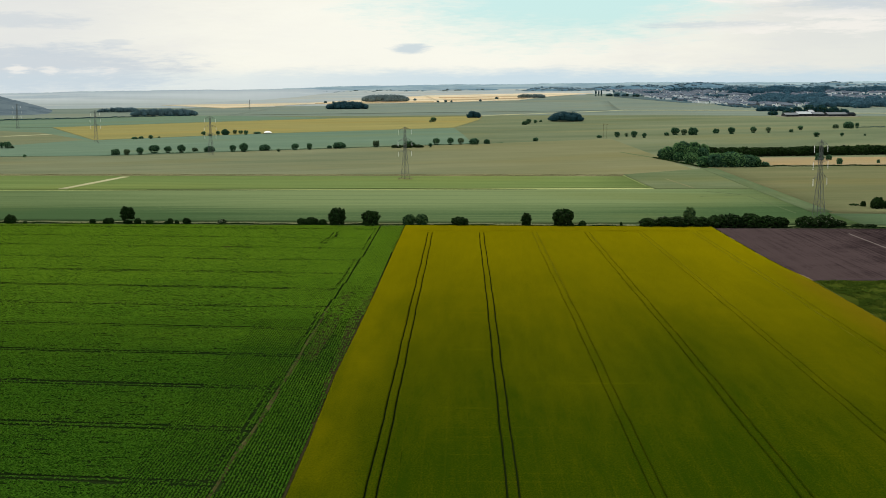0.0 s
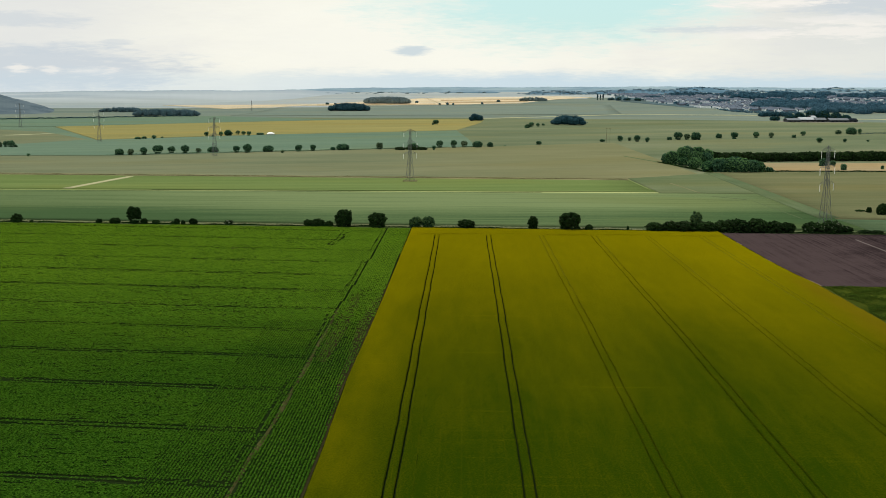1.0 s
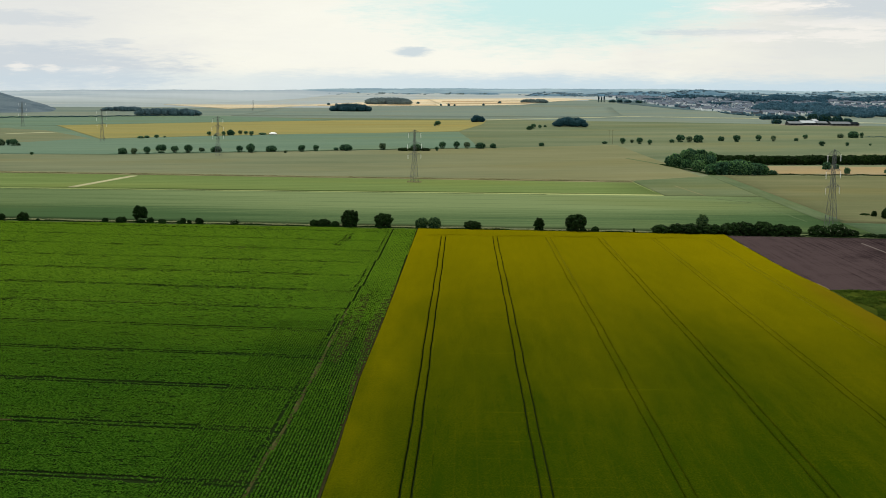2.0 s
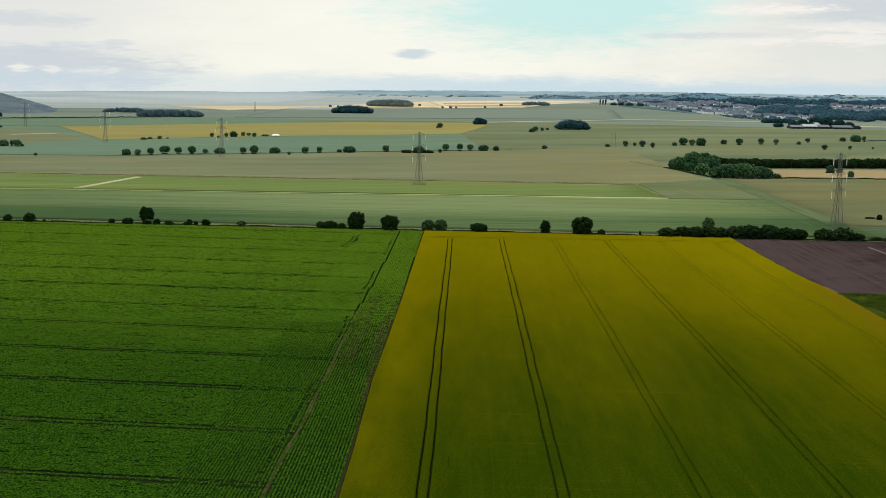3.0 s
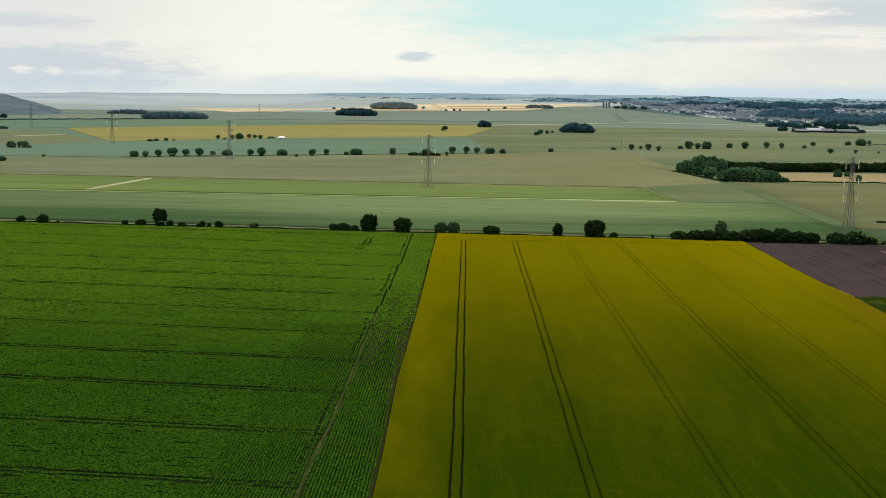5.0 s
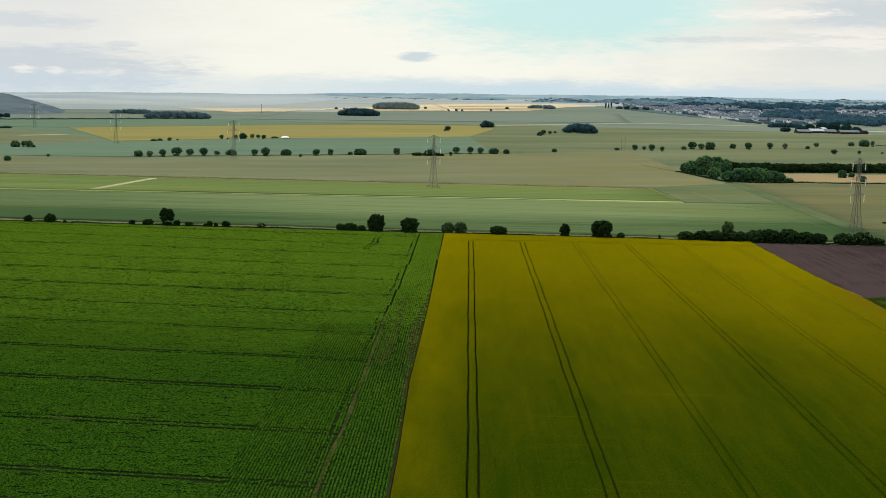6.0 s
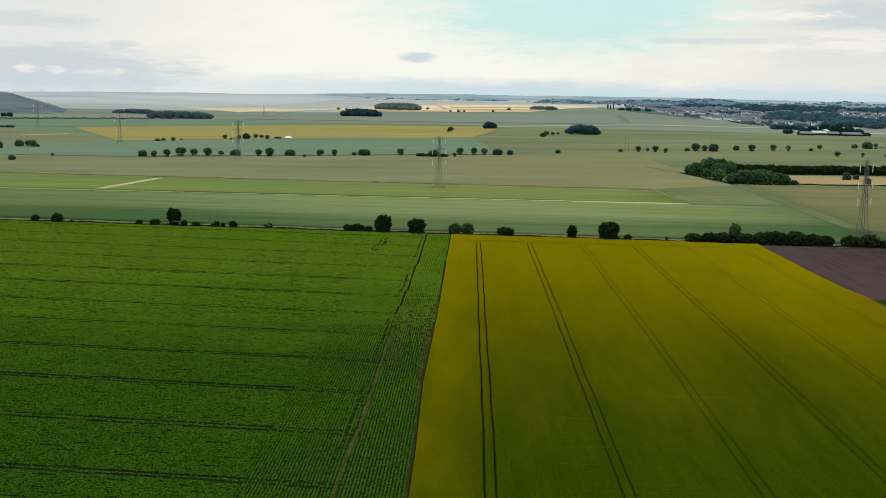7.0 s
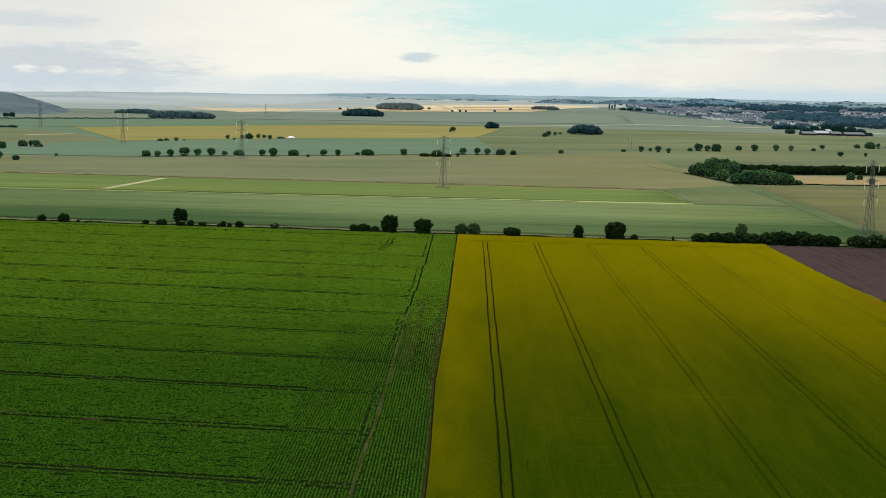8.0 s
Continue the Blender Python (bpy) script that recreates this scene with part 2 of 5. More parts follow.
M_LEAF_FAR = leaf("hazed_pale_leaf", (0.14, 0.205, 0.220), (0.20, 0.265, 0.275), 0.3)
M_LEAF_TOWN = leaf("hazed_town_leaf", (0.054, 0.130, 0.185), (0.120, 0.205, 0.258), 0.2)
M_BLOSSOM = leaf("blossom", (0.16, 0.20, 0.12), (0.42, 0.46, 0.34), 0.2)
# core colours darker than the leaves, painting the shade inside crowns
M_CORE = plain("shaded_inner_foliage", (0.012, 0.022, 0.008), 0.95)
M_CORE_PALE = plain("shaded_inner_pale_foliage", (0.016, 0.044, 0.026), 0.95)
M_CORE_WOOD = plain("shaded_inner_wood", (0.014, 0.044, 0.056), 0.95)
M_BARK = plain("bark", (0.07, 0.05, 0.035), 0.95, spread=0.4)
M_STEEL = plain("galvanised_steel", (0.13, 0.14, 0.145), 0.55, 0.3, spread=0.45, scale=1.4)
M_GLASSY = plain("white_porcelain", (0.78, 0.80, 0.78), 0.25, gloss=0.4)

# ---- mesh helpers ----


def terrain(x, y):
    """Flat near by; far off the land climbs, more towards one side than the other."""
    r = math.hypot(x, y)
    az = max(-35.0, min(35.0, math.degrees(math.atan2(x, y)))) if y > 0 else 0.0
    s = max(0.0, min(1.0, (r - 2600) / 2300))
    return s * s * (3 - 2 * s) * (37 + 0.58 * az) - max(0.0, r - 4700) * 0.05


def mesh_from(name, verts, faces, mats, slots=None, smooth=False):
    me = bpy.data.meshes.new(name)
    me.from_pydata(verts, [], faces)
    for m in mats:
        me.materials.append(m)
    if slots is not None:
        me.polygons.foreach_set("material_index", np.asarray(slots, dtype=np.int32))
    if smooth:
        me.polygons.foreach_set("use_smooth", np.ones(len(me.polygons), dtype=bool))
    me.update()
    return me


def quads_mesh(name, points, mats, slots=None):
    """Loose quads from an array (n, 4, 3)."""
    n = len(points)
    me = bpy.data.meshes.new(name)
    me.vertices.add(4 * n)
    me.vertices.foreach_set("co", points.astype(np.float32).ravel())
    me.loops.add(4 * n)
    me.loops.foreach_set("vertex_index", np.arange(4 * n, dtype=np.int32))
    me.polygons.add(n)
    me.polygons.foreach_set("loop_start", np.arange(0, 4 * n, 4, dtype=np.int32))
    for m in mats:
        me.materials.append(m)
    if slots is not None:
        me.polygons.foreach_set("material_index", np.asarray(slots, dtype=np.int32))
    me.update(calc_edges=True)
    return me


def grid_mesh(name, xs, ys, zs, mat, smooth=True):
    """A sheet from arrays (rows, columns)."""
    r, c = xs.shape
    verts = np.stack([xs, ys, zs], -1).reshape(-1, 3)
    i = np.arange(r * c).reshape(r, c)
    faces = np.stack([i[:-1, :-1], i[:-1, 1:], i[1:, 1:], i[1:, :-1]], -1).reshape(-1, 4)
    me = bpy.data.meshes.new(name)
    me.vertices.add(len(verts))
    me.vertices.foreach_set("co", verts.astype(np.float32).ravel())
    me.loops.add(4 * len(faces))
    me.loops.foreach_set("vertex_index", faces.astype(np.int32).ravel())
    me.polygons.add(len(faces))
    me.polygons.foreach_set("loop_start", np.arange(0, 4 * len(faces), 4, dtype=np.int32))
    if smooth:
        me.polygons.foreach_set("use_smooth", np.ones(len(faces), dtype=bool))
    me.materials.append(mat)
    me.update(calc_edges=True)
    return me


def empty(name, x, y, z=0.0, turn=0.0):
    ob = new(name)
    ob.matrix_basis = pose(x, y, z, 0, 0, turn)
    return ob


def part(name, me, parent, label=""):
    ob = new(name, me)
    ob.parent = parent
    return tagged(ob, label)


def boxes_mesh(name, boxes, mat):
    """Boxes (centre, size) joined to one mesh."""
    bm = bmesh.new()
    for c, s in boxes:
        bmesh.ops.create_cube(bm, size=1, matrix=Matrix.Translation(c) @ Matrix.Diagonal((*s, 1)))
    me = bpy.data.meshes.new(name)
    bm.to_mesh(me)
    bm.free()
    me.materials.append(mat)
    return me


# ---- ground ----
def make_ground():
    rings = np.concatenate([np.array([0.5, 20, 60]), np.linspace(120, 2500, 20), np.linspace(2560, 4970, 50)])
    turns = np.linspace(0, 2 * math.pi, 241)
    xs = rings[:, None] * np.sin(turns)[None, :]
    ys = rings[:, None] * np.cos(turns)[None, :]
    zs = np.vectorize(terrain)(xs, ys)
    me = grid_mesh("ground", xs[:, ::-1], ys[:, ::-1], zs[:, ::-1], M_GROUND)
    me.materials.append(M_HAZY_PASTURE)
    me.materials.append(M_HAZY_DOWNS)
    # outer rings take the paler colours that imitate haze
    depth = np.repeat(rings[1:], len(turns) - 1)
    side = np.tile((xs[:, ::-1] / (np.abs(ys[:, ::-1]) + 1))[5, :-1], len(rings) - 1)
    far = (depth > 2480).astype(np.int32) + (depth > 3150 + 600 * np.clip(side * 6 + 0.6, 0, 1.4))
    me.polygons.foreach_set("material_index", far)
    ob = new("ground", me)
    tagged(ob, "gently rolling pasture and farmland to the horizon", "ground", kind="structure")


def field(name, corners, height, mat, label, cells=24, category="field"):
    """A crop standing on the land: corners anticlockwise from the near side, a real step at its edge."""
    (ax, ay), (bx, by), (cx, cy), (dx, dy) = corners
    u, v = np.meshgrid(np.linspace(0, 1, cells + 1), np.linspace(0, 1, cells + 1))
    xs = (1 - u) * (1 - v) * ax + u * (1 - v) * bx + u * v * cx + (1 - u) * v * dx
    ys = (1 - u) * (1 - v) * ay + u * (1 - v) * by + u * v * cy + (1 - u) * v * dy
    zs = np.vectorize(terrain)(xs, ys) + height
    # the rim drops to the ground
    xs = np.pad(xs, 1, mode="edge")
    ys = np.pad(ys, 1, mode="edge")
    zs = np.pad(zs, 1, mode="edge")
    for edge in (np.s_[0, :], np.s_[-1, :], np.s_[:, 0], np.s_[:, -1]):
        zs[edge] -= height + 0.3
    ob = new(name, grid_mesh(name, xs, ys, zs, mat, False))
    return tagged(ob, label, category, kind="structure")


make_ground()


def HEDGE(x):
    """The line of the hedge across the view."""
    return 551.0 - 0.0555 * x


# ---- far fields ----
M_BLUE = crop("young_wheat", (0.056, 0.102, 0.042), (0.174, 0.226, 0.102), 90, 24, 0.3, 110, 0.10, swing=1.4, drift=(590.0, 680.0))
M_PALE = crop("grass_margin", (0.27, 0.315, 0.125), (0.47, 0.495, 0.22), 90, 900, 0.0, 30, 0.1)
M_PALE_B = crop("dull_margin", (0.165, 0.220, 0.078), (0.270, 0.320, 0.128), 90, 900, 0.0, 12, 0.1)
M_LIME = crop("spring_barley", (0.110, 0.164, 0.050), (0.190, 0.248, 0.088), 88, 12, 0.3, 30, 0.08)
M_TAN = crop("seeding_grass", (0.134, 0.158, 0.092), (0.206, 0.222, 0.134), 70, 24, 0.15, 60, 0.3, swing=2.5, tan=(-150.0, 120.0))
M_SCRUB = crop("dry_scrub", (0.115, 0.130, 0.060), (0.30, 0.275, 0.155), 88, 900, 0.0, 12, 0.35, swing=2.6)
M_TEAL = crop("winter_wheat", (0.104, 0.170, 0.122), (0.168, 0.238, 0.166), 66, 24, 0.15, 90, 0.2)
M_GOLD = crop("rape_past_flower", (0.215, 0.200, 0.074), (0.320, 0.290, 0.114), 66, 24, 0.12, 80, 0.2)
M_BUFF = crop("ripe_barley", (0.112, 0.126, 0.062), (0.170, 0.172, 0.088), 86, 24, 0.25, 40, 0.2, swing=2.4)
M_PEACH = crop("stubble", (0.25, 0.205, 0.115), (0.34, 0.28, 0.165), 82, 12, 0.1, 40, 0.2)
# greyed and paled to imitate haze over far grass
M_HAZY_GRASS = crop("hazy_grazed_grass", (0.150, 0.198, 0.168), (0.208, 0.252, 0.210), 60, 40, 0.1, 150, 0.2)
# sunlight on far slopes painted as very pale corn
M_SUNNY = crop("sun_painted_corn", (0.40, 0.35, 0.24), (0.82, 0.70, 0.50), 84, 900, 0.0, 45, 0.06, swing=3.0)
M_EDGE = crop("rank_wheat", (0.080, 0.120, 0.060), (0.132, 0.168, 0.088), 0, 900, 0.0, 12, 0.3)
M_DRY = crop("dry_grass", (0.34, 0.36, 0.23), (0.47, 0.47, 0.32), 84, 900, 0.0, 45, 0.1)
M_MIXED = crop("patchy_wheat", (0.092, 0.132, 0.064), (0.172, 0.198, 0.108), 80, 24, 0.2, 60, 0.3, swing=2.4)
M_BLUE_B = crop("older_wheat", (0.052, 0.094, 0.050), (0.105, 0.152, 0.084), 90, 24, 0.2, 80, 0.15)

field("verge", ((-860, 597), (800, 505), (800, 516.5), (-860, 610.5)), 0.12, M_VERGE, "strip of rough pale grass beside the hedge", 60)
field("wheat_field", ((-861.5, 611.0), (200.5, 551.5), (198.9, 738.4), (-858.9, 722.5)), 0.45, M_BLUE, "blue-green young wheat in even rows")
field("wheat_field", ((200.5, 551.5), (730.7, 521.0), (729.9, 568.6), (200.2, 598.3)), 0.42, M_BLUE_B, "narrow end of the blue-green wheat")
field("wheat_field", ((133.5, 738.1), (198.9, 738.9), (202.3, 913.4), (129.1, 853.7)), 0.43, M_MIXED, "patchy olive-green wheat beside the barley strip")
field("grass_margin", ((-859.0, 723.2), (-185, 732.9), (-185, 741.4), (-858.6, 734.3)), 0.3, M_PALE_B, "dull mown grass strip between two crops")
field("grass_margin", ((-360, 731.2), (134.5, 738.5), (134.3, 746.2), (-360, 732.0)), 0.33, M_PALE, "pale mown grass strip between two crops")
field("barley_field", ((-858.4, 734.6), (133.4, 746.8), (129.1, 837.5), (-854.7, 874.5)), 0.4, M_LIME, "yellow-green barley in long bands")
field("scrub_strip", ((-854.4, 874.7), (129.1, 838.1), (129.0, 855.3), (-854.2, 894.1)), 0.35, M_SCRUB, "dry brown scrub along a field edge", 60)
field("buff_field", ((200.6, 599), (730, 569.5), (722, 955), (203, 921)), 0.6, M_BUFF, "ripening buff barley behind the pylon")
field("stubble_field", ((248.4, 946.7), (719.2, 965.6), (716.4, 1071.6), (247.5, 1039.7)), 0.3, M_PEACH, "pale peach stubble before the tree belt")
field("grass_margin", ((51.7, 2325.4), (375.6, 2712.3), (369.7, 2733.9), (44.3, 2350.0)), 0.5, M_DRY, "thin pale grass line across far fields")
field("grass_margin", ((375.6, 2712.3), (738.9, 2651.6), (727.9, 2688.9), (369.7, 2733.9)), 0.5, M_DRY, "thin pale grass line before the town")
field("grass_margin", ((751.7, 2437.2), (1313.9, 2313.0), (1313.1, 2354.7), (752.2, 2488.0)), 0.5, M_DRY, "pale grass line beyond the farm")
field("grazed_field", ((-469.2, 2424.0), (370.4, 2738.0), (415.8, 3336.7), (-473.2, 3082.4)), 0.6, M_HAZY_GRASS, "grazed grass far off with haze painted into its grey-green")
field("corn_field", ((-585.3, 2963.8), (-489.2, 3090.9), (-379.6, 3344.1), (-802.8, 3199.4)), 0.8, M_SUNNY, "thin pale sunlit ripe corn")
field("corn_field", ((-430.4, 3224.1), (-54.7, 3344.8), (-118.0, 3886.8), (-425, 3330)), 0.8, M_SUNNY, "pale sunlit ripe corn on a far slope")
field("corn_field", ((-53.9, 3344.8), (171.4, 3466.5), (315.6, 4038.7), (-117.4, 3886.8)), 0.8, M_SUNNY, "pale sunlit ripe corn on a far slope")
field("corn_field", ((172.2, 3466.4), (265.7, 3713.2), (438.8, 3947.0), (316.1, 4038.6)), 0.8, M_SUNNY, "pale sunlit ripe corn below a wooded hill")

M_GOLDEN = crop("golden_corn", (0.34, 0.26, 0.15), (0.52, 0.40, 0.24), 84, 900, 0.0, 45, 0.06, swing=2.4)
field("corn_field", ((-395, 3262), (-70, 3366), (-76, 3414), (-398, 3296)), 1.4, M_GOLDEN, "narrow golden strip between paler corn")
field("corn_field", ((-40, 3440), (190, 3560), (208, 3630), (-50, 3520)), 1.4, M_GOLDEN, "golden strip of riper corn on a far slope")
field("corn_field", ((-60, 3640), (230, 3750), (250, 3800), (-66, 3700)), 1.4, M_GOLDEN, "golden strip of riper corn on a far slope")


def plot(name, corners, height, mat, label):
    """A crop of any outline on level land, with a step down at its edge."""
    n = len(corners)
    v = [(x, y, height) for x, y in corners] + [(x, y, -0.2) for x, y in corners]
    f = [tuple(range(n))] + [(i, i + n, (i + 1) % n + n, (i + 1) % n) for i in range(n)]
    return tagged(new(name, mesh_from(name, v, f, [mat])), label, "field", kind="structure")


def strip(name, ends, width, height, mat, label):
    (ax, ay), (bx, by) = ends
    d = Vector((bx - ax, by - ay)).normalized()
    sx, sy = -d.y * width / 2, d.x * width / 2
    return field(name, ((ax - sx, ay - sy), (bx - sx, by - sy), (bx + sx, by + sy), (ax + sx, ay + sy)), height, mat, label, 12, "track")


plot("grass_field", ((-971, 898.5), (-315, 872.7), (189.6, 855.4), (185.4, 1390), (66, 1308), (-313, 1086), (-968, 1014)), 0.25, M_TAN, "tan seeding grass under the tree row")
plot("winter_wheat_field", ((-968, 1022), (-313.5, 1093), (24, 1287), (14, 1500), (-1, 1736), (-256, 1546), (-422, 1387), (-609, 1783), (-1063, 1700)), 0.33, M_TEAL, "teal winter wheat beyond the tree row")
plot("grass_field", ((-658, 1676), (-560, 1604), (-432, 1392), (-470, 1290), (-600, 1270), (-900, 1420)), 0.36, M_TAN, "dull olive grass beside the yellow crop")
plot("rape_field", ((-422, 1394), (-256, 1552), (-90, 1670), (-1, 1742), (40, 2100), (49, 2313), (-60, 2280), (-218, 2207), (-420, 2010), (-608, 1790)), 0.345, M_GOLD, "yellow-brown rape crop past flowering")
plot("winter_wheat_field", ((-609, 1797), (-420, 2018), (-218, 2216), (-490, 2412), (-1043, 2124), (-1063, 1710)), 0.3, M_TEAL, "far teal wheat before a wood")
strip("grass_strip", ((-568, 1488), (-528, 1545)), 13.0, 0.42, M_DRY, "short pale dry strip in a far field")
strip("farm_track", ((-240.0, 743.8), (-227.0, 841.4)), 5.0, 0.62, M_TRACK, "pale bare farm track across the barley")

# thin dark green line just before the mown margin
M_DARK_LINE = soil("dark_margin_line", (0.022, 0.044, 0.018), (0.050, 0.080, 0.034), 1.0)
strip("wheel_rut", ((-856, 721.2), (60, 735.8)), 1.8, 0.50, M_DARK_LINE, "dark line along the near side of the mown margin")
strip("wheat_edge", ((201.5, 915), (197.5, 604)), 11.0, 0.62, M_EDGE, "dark green strip along the buff barley")
strip("wheel_track", ((162, 719), (178, 700)), 2.2, 0.5, M_EDGE, "short dark wheel track through the wheat")
strip("wheel_track", ((153, 815), (159, 742)), 1.6, 0.5, M_TAN, "dull worn track through the wheat")
strip("wheel_track", ((162, 1130), (184, 1030)), 3.0, 0.3, M_EDGE, "dark worn track towards the copse")
strip("wheel_track", ((183, 600), (180, 690)), 0.5, 0.5, M_EDGE, "dark wheel track through the wheat")
strip("wheel_track", ((152, 688), (178, 696)), 0.8, 0.5, M_EDGE, "short dark wheel track through the wheat")
strip("wheel_track", ((128, 850), (131, 760)), 0.7, 0.6, M_PALE_B, "short pale track at the barley's end")

# ---- near fields ----
FRONT, BACK = 165.0, 549.0
EAST, WEST = 132.0, -14.0


TRAMLINES = (0.0, 23.1, 46.9, 70.5, 94.2, 118.2)


def west_edge(y):
    """Where beet and barley meet."""
    return np.interp(y, (150, 210, 265, 310, 370, 480, 560), (-13.9, -13.9, -14.6, -14.0, -13.5, -13.1, -12.6))


def east_edge(y):
    """Where the barley ends before weeds and tilled soil."""
    return np.interp(y, (150, 397, 420, 460, 545), (132.4, 131.6, 129.9, 128.7, 128.4))


def lie(x, y):
    """The field's lines draw in a little towards the hedge and follow its crooked edges."""
    x, y = np.asarray(x, float), np.asarray(y, float)
    inward = -1.2 * np.clip((y - 320) / 190, 0, 1) * np.clip(x / 70, 0, 1) * np.clip((EAST - x) / 10, 0, 1)
    return (x + inward + (west_edge(y) - WEST) * np.clip(1 - (x - WEST) / 9, 0, 1)
            + (east_edge(y) - EAST) * np.clip(1 - (EAST - x) / 9, 0, 1))


def ruts(k):
    """Worn width of the wheel ruts of tramline k."""
    return 0.38 if k in (0, 1, 3) else 0.24


def make_barley():
    rng = np.random.default_rng(3)
    top = 0.62
    edges = [WEST + 0.2]
    for k in range(6):
        w = ruts(k) / 2
        c = TRAMLINES[k]
        edges += [c - 0.98 - w, c - 0.98 + w, c + 0.98 - w, c + 0.98 + w]
    edges.append(EAST)
    pieces = [(edges[i], edges[i + 1], FRONT, 524.0) for i in range(0, len(edges), 2)]
    pieces += [(WEST + 0.2, EAST, 524.0, 527.6), (WEST + 0.2, EAST, 528.0, BACK)]
    for x0, x1, y0, y1 in pieces:
        nx, ny = max(4, round((x1 - x0) / 0.42)), max(3, round((y1 - y0) / 0.95))
        u, ys = np.meshgrid(np.linspace(x0, x1, nx + 1), np.linspace(y0, y1, ny + 1))
        # tramlines wander a little; the outer margins stay straight
        hold = np.clip(np.minimum(u - WEST, EAST - u) / 8, 0, 1)
        k = u / 24
        wander = 0.06 * np.sin(ys / 31 + k * 1.7) + 0.06 * np.sin(ys / 8.3 + k * 2.9) + 0.05 * np.sin(ys / 3.1 + k * 5.1) * np.sin(ys / 13 + k)
        if y0 > 500:
            wander = wander * 0
            ys = ys if y1 < BACK else y0 + (ys - y0) * (HEDGE(u) - 1.6 - y0) / (y1 - y0)
        inner = (u > x0 + 1e-6) & (u < x1 - 1e-6)
        xs = lie(u, ys) + hold * wander + inner * rng.uniform(-0.12, 0.12, u.shape)
        yy = ys + rng.uniform(-0.15, 0.15, u.shape)
        zs = top + rng.normal(0, 0.05, u.shape) + 0.06 * np.sin(u / 7.3 + np.sin(ys / 11)) * np.sin(ys / 9.7)
        xs, yy, zs = (np.pad(v, 1, mode="edge") for v in (xs, yy, zs))
        for edge in (np.s_[0, :], np.s_[-1, :], np.s_[:, 0], np.s_[:, -1]):
            zs[edge] = 0.0
        ob = new("barley_crop", grid_mesh("barley_crop", xs, yy, zs, M_BARLEY, False))
        tagged(ob, "olive and ochre ripening barley between wheel ruts", "crop", kind="stuff")


def trodden(k, y0, y1, side, wide, seed):
    """Pale bent stalks lying in a little-used rut."""
    rng = np.random.default_rng(seed)
    v = np.arange(y0, y1, 1.5)
    ys = np.repeat(v[:, None], 3, 1)
    c = TRAMLINES[k] + side * 0.98
    wander = 0.06 * np.sin(ys / 31 + c / 24 * 1.7) + 0.06 * np.sin(ys / 8.3 + c / 24 * 2.9)
    half = wide / 2 * rng.uniform(0.4, 1.3, len(v)) * np.clip((v - y0) / 60, 0.05, 1)
    xs = lie(np.full(ys.shape, c), ys) + wander + np.array((-1.0, 0.0, 1.0))[None, :] * half[:, None]
    zs = np.tile((0.60, 0.66, 0.60), (len(v), 1)) + rng.normal(0, 0.015, ys.shape)
    tagged(new("bent_barley", grid_mesh("bent_barley", xs, ys, zs, M_BENT)), "pale bent barley lying along an old wheel rut", "crop", kind="stuff")


field("barley_soil", ((WEST + 0.2, -150), (EAST + 0.8, -150), (EAST + 0.8, HEDGE(EAST) - 1), (WEST + 0.2, HEDGE(WEST) - 1)), 0.03, M_UNDER, "soil under the barley, darkened as if in crop shade")
field("barley_behind", ((WEST + 0.2, -149), (EAST, -149), (EAST, FRONT - 0.1), (WEST + 0.2, FRONT - 0.1)), 0.62, M_BARLEY, "ripening barley under the camera's way")
make_barley()
M_BENT = soil("bent_straw", (0.085, 0.088, 0.006), (0.150, 0.142, 0.014), 2.0)
for n, (k, y0, y1, side, wide) in enumerate(((2, 428, 522, -1, 0.24), (2, 350, 522, 1, 0.24), (4, 410, 522, -1, 0.30), (4, 320, 522, 1, 0.24),
                                             (5, 250, 522, -1, 0.35), (5, 340, 522, 1, 0.30), (3, 430, 522, 1, 0.25))):
    trodden(k, y0, y1, side, wide, 60 + n)


def leaf_quads(px, py, reach, lift, wide, rng, leaves, squash=(1.0, 1.0), droop=(0.5, 0.95)):
    """Arching leaves round each plant: an array (plants * leaves, 4, 3)."""
    n = len(px)
    out = []
    first = rng.uniform(0, 2 * math.pi, n)
    for j in range(leaves):
        t = first + j * 2 * math.pi / leaves + rng.uniform(-0.5, 0.5, n)
        r0, r1 = 0.03 * reach, reach * rng.uniform(0.75, 1.2, n)
        z0, z1 = lift * rng.uniform(0.8, 1.15, n), lift * rng.uniform(*droop, n)
        dx, dy, sx, sy = np.cos(t), np.sin(t), -np.sin(t), np.cos(t)
        w0, w1 = wide * 0.45, wide * rng.uniform(0.35, 0.6, n)
        q = np.empty((n, 4, 3))
        for c, (r, z, s) in enumerate(((r0, z0, -w0), (r1, z1, -w1), (r1, z1, w1), (r0, z0, w0))):
            q[:, c, 0] = px + (dx * r + sx * s) * squash[0]
            q[:, c, 1] = py + (dy * r + sy * s) * squash[1]
            q[:, c, 2] = z + 0.04
        out.append(q)
    return np.concatenate(out)


ROW = 0.62


def slant(x):
    """The body's rows swing away from the headland's right angle."""
    return -0.1 * (x + 43.0)


def headland_track(y):
    """Where the worn track runs, given how far along the headland."""
    return np.interp(y, (165, 190, 218, 255, 337, 355, 375, 403, 474, 530), (-26.8, -26.5, -25.9, -25.5, -25.5, -25.7, -25.2, -24.7, -24.1, -23.8)) + 0.12 * np.sin(y / 7.0) * (np.asarray(y) < 340)


